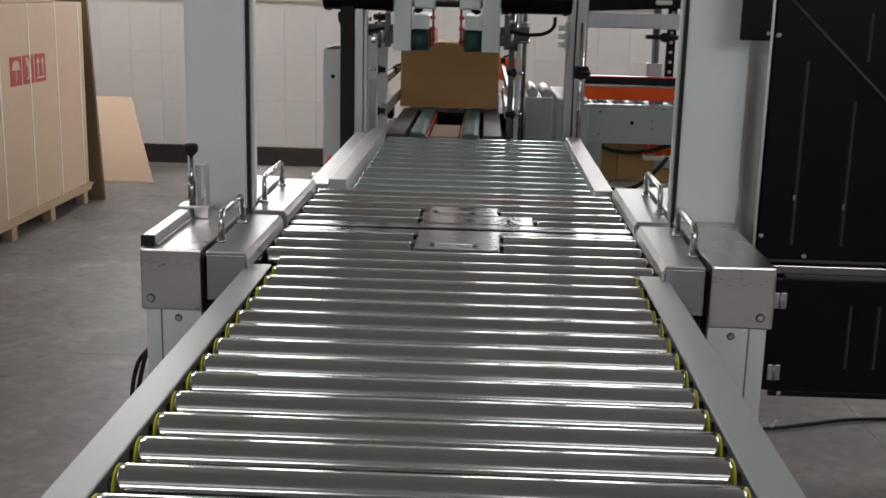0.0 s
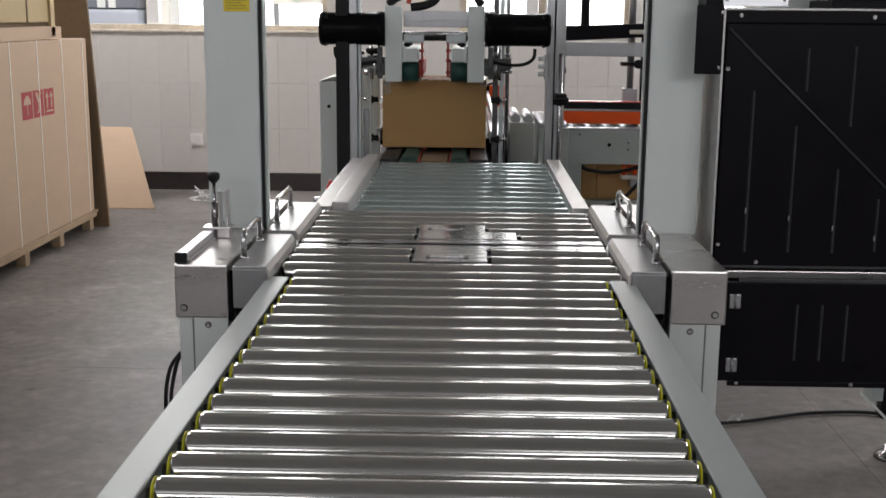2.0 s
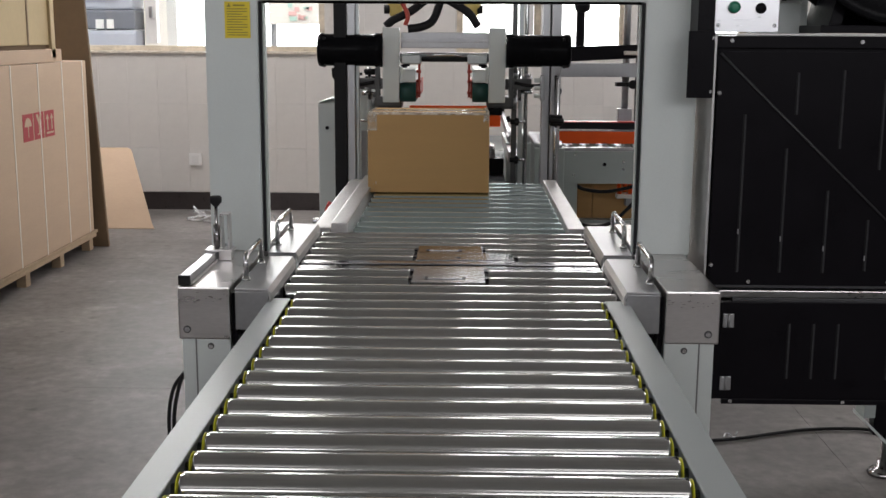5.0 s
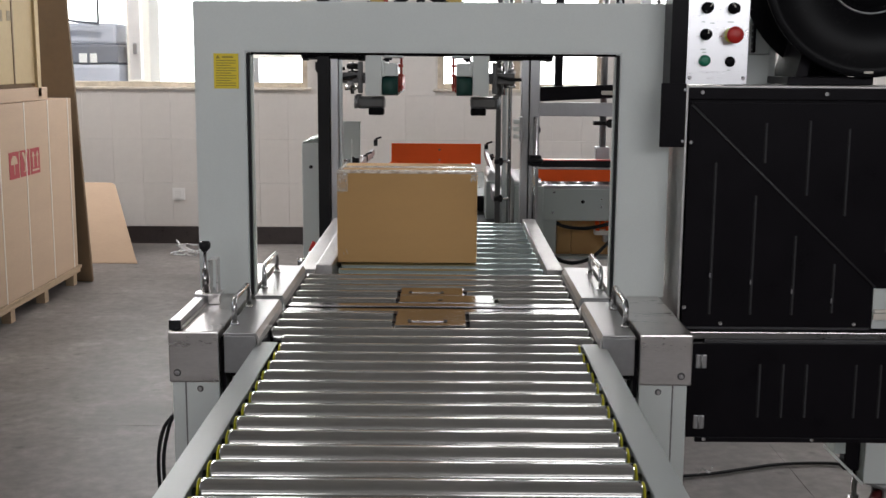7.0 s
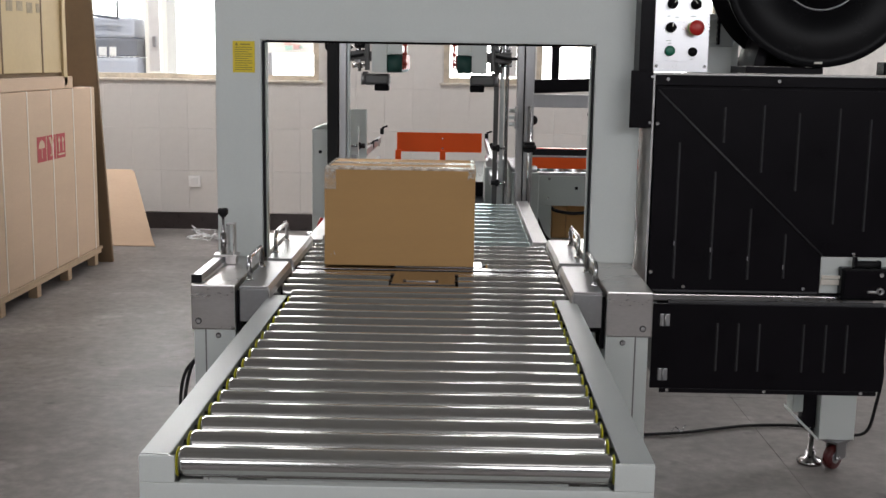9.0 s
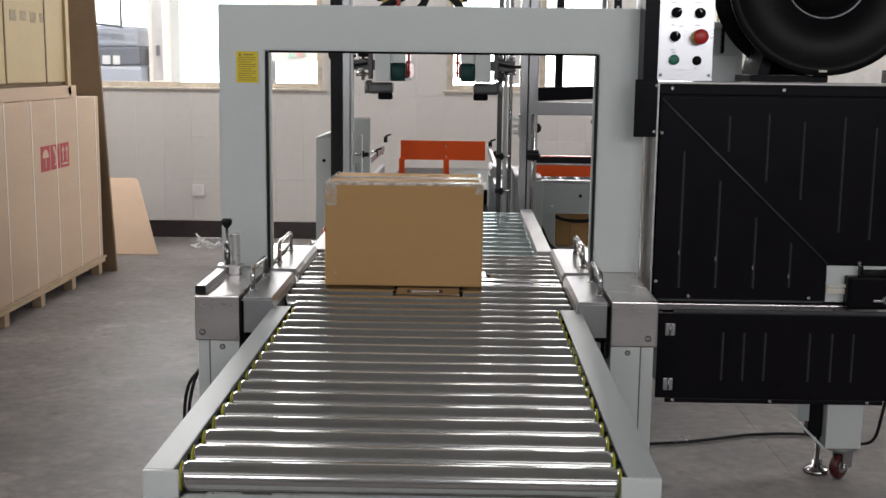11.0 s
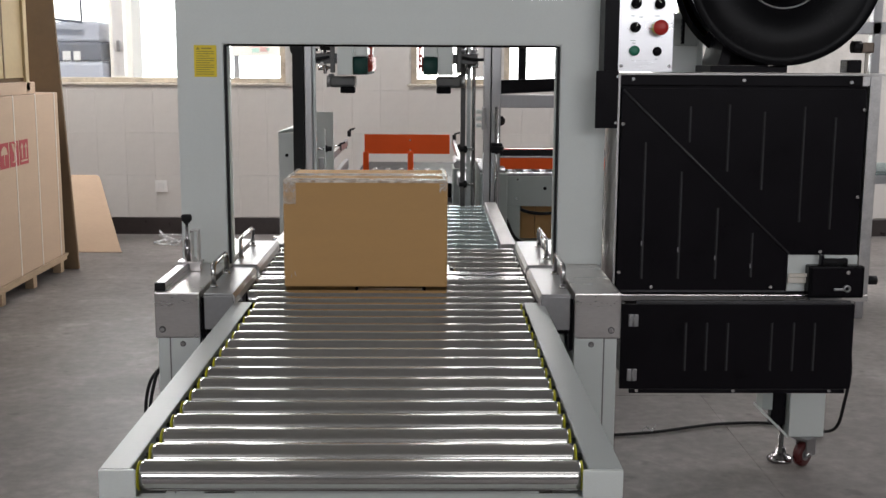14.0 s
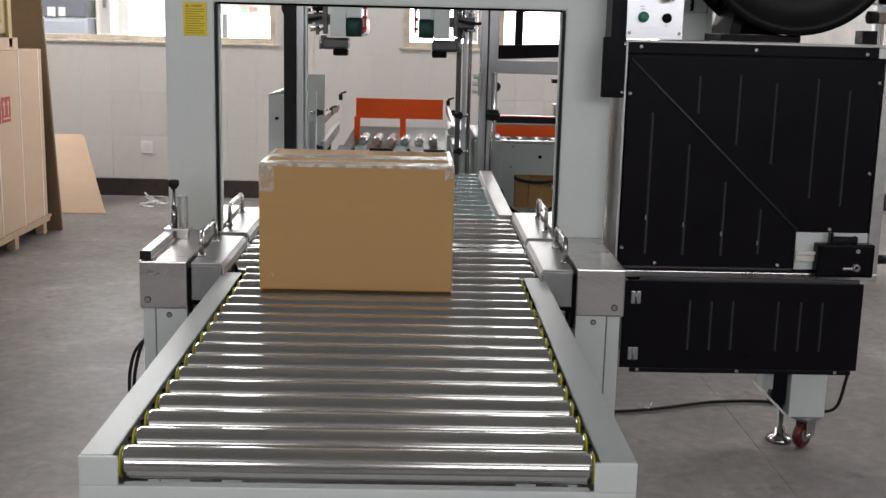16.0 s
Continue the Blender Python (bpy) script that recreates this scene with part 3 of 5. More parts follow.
# roller decks of the machine, split round the strapping head
def deck(y0, rows, label):
    d = thing("roller_deck", (0, y0, 0.62), label, "conveyor", "machine decks")
    part("side_bar", B((-0.390, -0.380, rows[0][0] - 0.03, rows[-1][0] + 0.03, 0.63, 0.69), bev=0.001), M["black"], d)
    part("side_bar", B((0.380, 0.390, rows[0][0] - 0.03, rows[-1][0] + 0.03, 0.63, 0.69), bev=0.001), M["black"], d)
    for y, cuts in rows:
        for x0, x1 in cuts:
            part("roller", lathe([(0.008, x0 - 0.004), (0.008, x0), (0.0215, x0), (0.0245, x0 + 0.003), (0.0245, x0 + 0.008), (0.0245, x1 - 0.008), (0.0245, x1 - 0.003), (0.0215, x1), (0.008, x1), (0.008, x1 + 0.004)], 28, "x", (0, y, 0.670)), M["roller"], d)
    return d


FULL = [(-0.378, 0.378)]
front = deck(2.3, [(2.190, [(-0.342, 0.378)]), (2.270, FULL), (2.355, [(-0.378, -0.093), (0.093, 0.378)]), (2.438, [(-0.378, -0.093), (0.093, 0.378)])], "polished steel roller deck with a centre plate")
part("edge_bar", B((-0.378, 0.378, 2.466, 2.500, 0.684, 0.6915), bev=0.003), M["plate"], front, "flat steel bar along the strap gap")
part("centre_plate", B((-0.087, 0.086, 2.305, 2.472, 0.680, 0.6930), bev=0.001), M["plate"], front, "flat steel strapping plate")
part("slot", B((-0.048, 0.032, 2.342, 2.358, 0.6925, 0.695), bev=0.001), M["chrome"], front, "polished inset bar")
back = deck(2.7, [(2.615, [(-0.378, -0.095), (0.175, 0.378)]), (2.712, [(-0.378, -0.095), (0.092, 0.378)]), (2.800, FULL), (2.884, FULL), (2.958, FULL)], "polished steel roller deck with an inset plate")
part("edge_bar", B((-0.378, 0.378, 2.530, 2.566, 0.684, 0.6915), bev=0.003), M["plate"], back, "flat steel bar along the strap gap")
part("centre_plate", B((-0.088, 0.166, 2.568, 2.662, 0.680, 0.6935), (-0.088, 0.086, 2.6625, 2.765, 0.680, 0.6935), bev=0.003), M["plate"], back, "flat steel strapping plate")
part("slot", B((-0.056, 0.022, 2.690, 2.710, 0.6925, 0.695), bev=0.001), M["chrome"], back, "polished inset bar")
part("hole", C((0.022, 2.60, 0.6925), (0.022, 2.60, 0.6945), 0.007, 16), M["black"], back)
for deck_thing, places in ((front, ((-0.090, 2.438), (-0.090, 2.355), (0.090, 2.438), (0.090, 2.355), (-0.052, 2.350), (0.036, 2.350))), (back, ((-0.091, 2.615), (-0.091, 2.715), (0.089, 2.715), (0.170, 2.615), (-0.060, 2.700), (0.026, 2.700)))):
    for x, y in places:
        part("notch", B((x - 0.0045, x + 0.0045, y - 0.013, y + 0.013, 0.690, 0.6945), bev=0), M["black"], deck_thing)

# yellow warning label on the arch
lab = thing("warning_label", (-0.53, 2.514, 1.25), "yellow warning label with rows of small print", "label")
part("sheet", B((-0.549, -0.487, 2.5125, 2.514, 1.250, 1.337), bev=0), M["label_yellow"], lab)
for k in range(11):
    part("print_bar", B((-0.543, -0.494 - 0.012 * (k % 3 == 2), 2.5116, 2.5125, 1.2565 + 0.0062 * k, 1.2585 + 0.0062 * k), bev=0), M["ink"], lab)
part("print_title", B((-0.528, -0.500, 2.5116, 2.5125, 1.3262, 1.3298), bev=0), M["ink"], lab)
part("print_sign", prism([(-0.543, 1.3245), (-0.533, 1.3245), (-0.538, 1.333)], "y", 2.5116, 2.5125), M["ink"], lab)

# clamp, guide bar and tray on the box beside the arch
clamp = thing("screw_clamp", (-0.560, 2.42, 0.72), "steel screw clamp with a black knob", "clamp")
part("spindle", C((-0.560, 2.40, 0.751), (-0.560, 2.40, 0.856), 0.0042, 14, bm=C((-0.560, 2.40, 0.751), (-0.560, 2.40, 0.81), 0.008, 14)), M["plate"], clamp)
part("knob", lathe([(0.004, 0.853), (0.008, 0.855), (0.009, 0.858), (0.0140, 0.863), (0.0148, 0.874), (0.012, 0.8785), (0.004, 0.879)], 24, "z", (-0.560, 2.40, 0)), M["rubber"], clamp, "black plastic knob")
part("bracket", B((-0.549, -0.545, 2.385, 2.42, 0.7512, 0.834), (-0.531, -0.527, 2.385, 2.42, 0.7512, 0.834), (-0.549, -0.527, 2.385, 2.42, 0.8341, 0.838), bev=0.001), M["steel"], clamp, "bent steel bracket")
part("foot", B((-0.585, -0.520, 2.38, 2.43, 0.7455, 0.751), (-0.553, -0.524, 2.385, 2.425, 0.7245, 0.7453), bev=0.001), M["steel"], clamp)
bar = thing("guide_bar", (-0.575, 2.26, 0.72), "grey square guide bar with a black end cap", "bar")
part("bar", B((-0.582, -0.558, 2.118, 2.50, 0.7245, 0.745), bev=0.002), M["alu"], bar)
part("end_cap", B((-0.583, -0.557, 2.109, 2.1178, 0.7245, 0.746), bev=0.002), M["rubber"], bar, "black plastic end cap")
part("rail_lip", B((-0.557, -0.553, 2.118, 2.37, 0.7245, 0.730), bev=0.001), M["steel"], bar)
for k, dx in enumerate((0, 0.012)):
    pts = smooth_path([(-0.60, 2.2 + dx, 0.50), (-0.615 - dx, 2.2, 0.46), (-0.628 - dx, 2.2, 0.38), (-0.625 - dx, 2.22, 0.25), (-0.61, 2.24, 0.15), (-0.595, 2.25, 0.1)])
    solo("black_hose", tube(pts, 0.0045), M["rubber"], "black hose bowed out beside the pedestal", "hose", "hoses")

# ---- strap dispenser ----
disp = thing("strap_dispenser", (0.95, 2.6, 0), "black sheet-steel strap accumulator cabinet on a caster leg", "machine")
Y0 = 2.425
part("cabinet", B((0.628, 1.304, Y0 + 0.012, Y0 + 0.20, 0.655, 1.262), bev=0.003), M["black"], disp)
part("side_plate", B((0.617, 0.623, Y0 - 0.003, Y0 + 0.20, 0.655, 1.267), bev=0.001), M["steel_y"], disp, "bare steel side plate")
part("right_channel", B((1.3055, 1.336, Y0 - 0.002, Y0 + 0.02, 0.656, 1.262), (1.330, 1.336, Y0 + 0.0205, Y0 + 0.2, 0.656, 1.262), bev=0.001), M["steel_y"], disp, "bare steel side channel")
part("top_rail", B((0.6235, 1.40, Y0 - 0.004, Y0 + 0.2, 1.2625, 1.268), bev=0.001), M["steel_y"], disp, "bare steel top edge")
part("bottom_rail", B((0.617, 1.336, Y0 - 0.006, Y0 + 0.2, 0.636, 0.655), bev=0.002), M["steel"], disp, "bare steel bottom rail")
part("top_strip", B((0.6235, 1.284, Y0 - 0.001, Y0 + 0.0115, 1.2345, 1.262), bev=0.001), M["black"], disp)
part("strip_corner", B((1.285, 1.305, Y0 - 0.001, Y0 + 0.0115, 1.2345, 1.262), bev=0.001), M["steel_y"], disp, "bare steel corner piece")
# main front: upper right leaf and lower left leaf, meeting in a diagonal fold
part("front_panel", prism([(0.634, 1.226), (1.299, 1.226), (1.299, 0.768), (1.112, 0.768)], "y", Y0 + 0.002, Y0 + 0.011, 0.001), M["black"], disp, "black front leaf with slots")
part("lower_panel", prism([(0.628, 1.218), (1.105, 0.768), (1.105, 0.668), (1.096, 0.664), (0.636, 0.664), (0.628, 0.676)], "y", Y0 - 0.004, Y0 + 0.004, 0.001), M["black"], disp, "black front leaf with slots")
part("fold", tube([(0.632, Y0 - 0.004, 1.222), (1.108, Y0 - 0.004, 0.7715)], 0.0030, 8), M["slot_edge"], disp, "diagonal folded edge")
part("bottom_lip", B((0.640, 1.100, Y0 - 0.0065, Y0 - 0.0045, 0.662, 0.668), bev=0.0005), M["slot_edge"], disp, "grey lower edge of the front leaf")


def louvre(x, z0, z1, y, owner):
    """A pressed ventilation slit: a dark cut and the raised lip beside it."""
    part("slot", B((x - 0.0016, x + 0.0016, y + 0.0005, y + 0.004, z0, z1), bev=0), M["rubber"], owner)
    part("slot_edge", prism([(x + 0.0017, y + 0.004), (x + 0.0017, y - 0.001), (x + 0.0032, y - 0.0005), (x + 0.009, y + 0.004)], "z", z0, z1), M["slot_edge"], owner, "grey raised lip of the slit")


for x, z0, z1 in ((0.815, 1.080, 1.178), (0.922, 1.000, 1.184), (1.019, 0.950, 1.164), (1.129, 0.86, 1.178), (1.215, 0.84, 1.15)):
    louvre(x, z0, z1, Y0, disp)
for x, z0, z1, lit in ((0.694, 0.700, 1.08, 0.800), (0.796, 0.700, 1.00, 0.783), (0.900, 0.700, 0.90, 0.760), (1.000, 0.705, 0.83, 0.737)):
    louvre(x, z0, z1, Y0 - 0.006, disp)
    # small bright tab drawn as light showing in the slit
    part("slot_light", B((x - 0.0014, x + 0.0014, Y0 - 0.0068, Y0 - 0.005, lit - 0.006, lit + 0.006), bev=0), M["alu"], disp)
bolts(disp, [(0.657, Y0 - 0.001, 1.251), (0.959, Y0 - 0.001, 1.249), (1.253, Y0 - 0.001, 1.245), (0.633, Y0 - 0.004, 1.130), (0.633, Y0 - 0.004, 0.718), (0.725, Y0 - 0.004, 0.677), (1.060, Y0 - 0.004, 0.677),
             (1.294, Y0 + 0.002, 1.171), (1.290, Y0 + 0.002, 0.93), (1.196, Y0 + 0.002, 0.777)], r=0.0062, h=0.004)
# black cover plate standing off the side
part("side_flap", B((0.555, 0.616, Y0 - 0.012, Y0 - 0.004, 1.118, 1.273), bev=0.006), M["black"], disp, "black cover flap")
bolts(disp, [(0.612, Y0 - 0.012, 1.257), (0.610, Y0 - 0.012, 1.133)], r=0.005)
# feed unit in the corner
part("feed_block", B((1.108, 1.304, Y0 + 0.004, Y0 + 0.01, 0.664, 0.767), bev=0.001), M["paint"], disp, "pale plate behind the feed unit")
fu = part("feed_unit", B((1.157, 1.312, Y0 - 0.035, Y0 + 0.003, 0.652, 0.742), bev=0.005), M["black_gloss"], disp, "black strap feed unit")
part("unit_face", B((1.166, 1.304, Y0 - 0.0375, Y0 - 0.0352, 0.660, 0.736), bev=0.001), M["black"], fu, "black face plate")
part("knob", C((1.262, Y0 - 0.038, 0.726), (1.262, Y0 - 0.046, 0.726), 0.006, 16), M["chrome"], fu)
part("lever", B((1.226, 1.256, Y0 - 0.045, Y0 - 0.038, 0.674, 0.681), bev=0.002, bm=lathe([(0.0045, Y0 - 0.046), (0.0105, Y0 - 0.046), (0.0105, Y0 - 0.038), (0.0045, Y0 - 0.038), (0.0045, Y0 - 0.046)], 22, "y", (1.262, 0, 0.680), caps=False)), M["alu"], fu, "pale metal ring lever")
part("feed_roller", C((1.195, Y0 - 0.026, 0.753), (1.262, Y0 - 0.026, 0.753), 0.010, 16), M["rubber"], fu)
part("roller_bracket", B((1.190, 1.198, Y0 - 0.030, Y0 - 0.010, 0.7425, 0.772), bev=0.001), M["black"], fu)
part("roller_bracket", B((1.258, 1.264, Y0 - 0.030, Y0 - 0.010, 0.7425, 0.762), bev=0.001), M["black"], fu)
part("strap_end", B((1.106, 1.157, Y0 - 0.012, Y0 - 0.008, 0.690, 0.706), (1.106, 1.157, Y0 - 0.018, Y0 - 0.014, 0.709, 0.718), bev=0.0005), M["strap"], disp, "white strap running into the feed unit")
# lower cabinet door
L0 = 2.36
part("lower_cabinet", B((0.655, 1.262, L0 + 0.012, L0 + 0.22, 0.41, 0.632), bev=0.003), M["black"], disp)
ld = part("lower_door", B((0.634, 1.279, L0, L0 + 0.010, 0.3995, 0.640), bev=0.0015), M["black"], disp, "black hinged lower door")
part("bottom_flange", B((0.661, 1.264, L0 - 0.001, L0 + 0.009, 0.387, 0.3992), bev=0.0015), M["black"], ld)
part("top_flange", B((0.675, 1.268, L0 + 0.002, L0 + 0.012, 0.6402, 0.650), bev=0.0015), M["slot_edge"], ld)
for x in (0.811, 0.869, 0.927, 1.049, 1.110, 1.168):
    louvre(x, 0.452, 0.588, L0 - 0.002, ld)
for z in (0.578, 0.423):
    part("hinge", B((0.654, 0.666, L0 - 0.006, L0 + 0.001, z, z + 0.034), (0.669, 0.681, L0 - 0.006, L0 + 0.001, z, z + 0.034), bev=0.002, bm=C((0.6675, L0 - 0.005, z), (0.6675, L0 - 0.005, z + 0.034), 0.003, 10)), M["alu"], ld, "bright steel hinge")
bolts(disp, [(0.682, L0 - 0.001, 0.395), (0.952, L0 - 0.001, 0.395), (1.220, L0 - 0.001, 0.395)], r=0.006, h=0.004)
# leg, foot and caster
part("leg_post", B((1.272, 1.386, 2.83, 2.93, 0.100, 0.40), bev=0.003), M["paint"], disp, "pale grey leg post")
part("leg_head", B((1.272, 1.386, 2.83, 2.93, 0.4005, 0.62), bev=0.003), M["paint"], disp)
# darker paint stands for the shade on this leg
part("back_leg", B((1.188, 1.221, 2.85, 2.92, 0.185, 0.632), bev=0.002), M["paint_green"], disp)
part("leg_channel", B((1.222, 1.268, 2.86, 2.90, 0.13, 0.632), bev=0.002), M["black"], disp, "dark leg channel")
part("leg_support", B((1.1, 1.262, 2.57, 2.84, 0.58, 0.63), bev=0.002), M["paint"], disp)
part("slanted_plate", prism([(1.18, 0.192), (1.267, 0.108), (1.267, 0.098), (1.18, 0.182)], "y", 2.82, 2.92, 0.001), M["paint"], disp)
part("levelling_foot", lathe([(0.008, 0.0), (0.041, 0.0), (0.043, 0.006), (0.036, 0.016), (0.018, 0.024), (0.016, 0.045), (0.009, 0.045), (0.009, 0.16), (0.006, 0.16)], 28, "z", (1.268, 2.890, 0)), M["plate"], disp, "dull steel levelling foot")
TURN_C = Matrix.Translation((1.333, 2.845, 0)) @ Matrix.Rotation(radians(-52), 4, "Z")


def turned(bm):
    bmesh.ops.transform(bm, matrix=TURN_C, verts=bm.verts)
    return bm


ca = part("caster_fork", turned(B((-0.021, -0.016, -0.022, 0.03, 0.034, 0.0895), (0.016, 0.021, -0.022, 0.03, 0.034, 0.0895), (-0.03, 0.03, -0.035, 0.04, 0.09, 0.0995), bev=0.002)), M["alu"], disp, "zinc caster fork")
part("caster_wheel", turned(lathe([(0.010, -0.013), (0.034, -0.013), (0.0405, -0.010), (0.0405, 0.010), (0.034, 0.013), (0.010, 0.013)], 32, "x", (0, -0.012, 0.041))), M["caster_red"], ca, "wine-red caster wheel")
part("wheel_hub", turned(C((-0.0145, -0.012, 0.041), (0.0145, -0.012, 0.041), 0.020, 18)), M["alu"], ca)
part("axle", turned(C((-0.026, -0.012, 0.041), (0.026, -0.012, 0.041), 0.007, 14)), M["chrome"], ca)
rg = part("regulator", B((1.320, 1.345, Y0 + 0.02, Y0 + 0.05, 0.675, 0.735), bev=0.006), M["alu"], disp, "small air regulator")
part("regulator_knob", C((1.345, Y0 + 0.035, 0.69), (1.372, Y0 + 0.035, 0.69), 0.013, 16), M["rubber"], rg)
part("regulator_cup", C((1.335, Y0 + 0.035, 0.735), (1.335, Y0 + 0.035, 0.752), 0.01, 14), M["chrome"], rg)
# control panel
cp = thing("control_panel", (0.68, 2.45, 1.275), "brushed metal control panel with knobs and a red stop button", "control panel")
PY = 2.418
part("plate", B((0.614, 0.761, PY, PY + 0.004, 1.2705, 1.515), bev=0.001), M["panel"], cp, "brushed metal face plate")
part("housing", B((0.576, 0.615, PY + 0.005, PY + 0.10, 1.2705, 1.53), (0.616, 0.759, PY + 0.0045, PY + 0.014, 1.2705, 1.513), bev=0.002), M["black"], cp, "black housing")


def selector(x, z, ang):
    k = part("selector_knob", lathe([(0.004, PY - 0.024), (0.011, PY - 0.024), (0.0125, PY - 0.006), (0.014, PY - 0.004), (0.014, PY), (0.004, PY)], 24, "y", (x, 0, z)), M["black_gloss"], cp, "black rotary knob")
    bm = B((-0.003, 0.003, PY - 0.030, PY - 0.022, -0.012, 0.012), bev=0.0012)
    bmesh.ops.rotate(bm, cent=(0, 0, 0), matrix=Matrix.Rotation(radians(ang), 3, "Y"), verts=bm.verts)
    bmesh.ops.translate(bm, vec=(x, 0, z), verts=bm.verts)
    part("grip", bm, M["black_gloss"], k)
    bm = B((-0.0009, 0.0009, PY - 0.0306, PY - 0.0299, 0.002, 0.011), bev=0)
    bmesh.ops.rotate(bm, cent=(0, 0, 0), matrix=Matrix.Rotation(radians(ang), 3, "Y"), verts=bm.verts)
    bmesh.ops.translate(bm, vec=(x, 0, z), verts=bm.verts)
    part("pointer", bm, M["strap"], k)


selector(0.658, 1.452, 35), selector(0.721, 1.451, -40), selector(0.657, 1.389, 0)
es = part("stop_collar", lathe([(0.004, PY - 0.022), (0.0175, PY - 0.022), (0.0185, PY - 0.018), (0.0185, PY), (0.004, PY)], 28, "y", (0.720, 0, 1.388)), M["yellow"], cp, "yellow collar")
part("stop_button", lathe([(0.004, PY - 0.042), (0.015, PY - 0.0415), (0.0195, PY - 0.038), (0.0203, PY - 0.033), (0.018, PY - 0.028), (0.012, PY - 0.022), (0.004, PY - 0.022)], 28, "y", (0.720, 0, 1.388)), M["red"], es, "red mushroom stop button")
part("push_button", lathe([(0.004, PY - 0.016), (0.011, PY - 0.016), (0.013, PY - 0.013), (0.014, PY - 0.004), (0.014, PY), (0.004, PY)], 24, "y", (0.656, 0, 1.327)), M["green"], cp, "green push button")
part("push_button", lathe([(0.004, PY - 0.009), (0.010, PY - 0.009), (0.0125, PY - 0.004), (0.0125, PY), (0.004, PY)], 24, "y", (0.718, 0, 1.325)), M["black_gloss"], cp, "black push button")
for x, z, w in ((0.65, 1.478, 0.016), (0.715, 1.478, 0.02), (0.65, 1.419, 0.008), (0.672, 1.416, 0.01), (0.716, 1.419, 0.014), (0.652, 1.354, 0.012), (0.655, 1.347, 0.01), (0.716, 1.305, 0.006)):
    part("print_bar", B((x - w / 2, x + w / 2, PY - 0.0008, PY, z - 0.0012, z + 0.0012), bev=0), M["paint_green"], cp)
bolts(cp, [(0.622, PY, 1.286), (0.752, PY, 1.286)], r=0.005, h=0.004)

# strap reel on its stand
RX, RZ_, RY = 1.083, 1.560, 2.56
reel = thing("strap_reel", (RX, RY, RZ_), "large black strap reel with a wound strap and hub", "reel")
R = 0.272
part("front_flange", lathe([(0.060, -0.062), (0.098, -0.062), (0.100, -0.055), (0.108, -0.050), (0.112, -0.048), (0.245, -0.056), (R - 0.004, -0.068), (R, -0.064), (R, -0.056), (0.112, -0.038), (0.060, -0.038)], 72, "y", (RX, RY, RZ_)), M["black_gloss"], reel, "glossy black front flange")
part("back_flange", lathe([(0.060, 0.135), (R - 0.004, 0.145), (R, 0.142), (R, 0.134), (0.112, 0.124), (0.060, 0.124)], 72, "y", (RX, RY, RZ_)), M["black_gloss"], reel, "glossy black rear flange")
part("strap_coil", lathe([(0.060, -0.037), (0.195, -0.037), (0.195, 0.123), (0.060, 0.123)], 64, "y", (RX, RY, RZ_)), M["rubber"], reel, "dark wound strap")
part("hub", lathe([(0.004, -0.085), (0.05, -0.085), (0.056, -0.078), (0.058, -0.062), (0.06, 0.12), (0.004, 0.12)], 40, "y", (RX, RY, RZ_)), M["alu"], reel, "bare metal hub")
part("hub_ring", lathe([(0.112, -0.049), (0.113, -0.053), (0.116, -0.053), (0.117, -0.049), (0.117, -0.045), (0.112, -0.045), (0.112, -0.049)], 64, "y", (RX, RY, RZ_), caps=False), M["alu"], reel, "thin bright hub ring")
bm = bmesh.new()
vs = []
for k in range(13):
    a = radians(88 + 28 * k / 12)
    for r in (0.241, 0.256):
        vs.append((RX + r * math.cos(a), RZ_ + r * math.sin(a)))
for k in range(12):
    q = [vs[2 * k], vs[2 * k + 1], vs[2 * k + 3], vs[2 * k + 2]]
    bm.faces.new([bm.verts.new((x, RY + 0.1255, z)) for x, z in q])
bmesh.ops.solidify(bm, geom=list(bm.faces), thickness=0.004)
part("mark", bm, M["label_yellow"], reel, "yellow paint mark on the rear flange")
part("rim_mark", B((RX - 0.012, RX + 0.010, RY - 0.070, RY - 0.064, RZ_ - 0.262, RZ_ - 0.256), bev=0.001), M["strap"], reel, "small pale tag")
stand = thing("reel_stand", (1.0, 2.62, 1.275), "black folded steel stand carrying the reel", "stand")
part("upright", prism([(0.91, 1.289), (1.03, 1.289), (1.10, 1.57), (1.05, 1.57)], "y", 2.725, 2.755, 0.002), M["black"], stand)
part("base", B((0.89, 1.106, 2.52, 2.76, 1.2695, 1.2885), bev=0.002), M["black"], stand)
part("web", prism([(0.915, 1.289), (0.945, 1.289), (0.965, 1.38), (0.94, 1.39)], "y", 2.54, 2.74, 0.001), M["black"], stand)
part("shroud", B((0.95, 1.08, 2.63, 2.645, 1.289, 1.335), bev=0.002), M["black"], stand)
part("axle", C((RX, 2.53, RZ_), (RX, 2.77, RZ_), 0.018, 20), M["chrome"], stand)

tb = thing("terminal_box", (0.85, 2.75, 1.277), "pale grey terminal box with cooling fins", "electrical box")
part("body", B((0.78, 0.895, 2.70, 2.80, 1.2, 1.345), (0.78, 0.895, 2.715, 2.80, 1.3455, 1.44), bev=0.003), M["paint"], tb)
for k in range(5):
    part("fin", B((0.782, 0.845, 2.697, 2.7145, 1.356 + 0.0165 * k, 1.3595 + 0.0165 * k), bev=0.001), M["paint"], tb, "pale cooling fin")
part("side", B((0.8455, 0.853, 2.694, 2.7145, 1.350, 1.43), bev=0.002), M["black"], tb, "dark edge strip")
part("upright", B((0.896, 0.912, 2.71, 2.80, 1.2, 1.378), bev=0.001), M["paint"], tb, "pale upright strip")

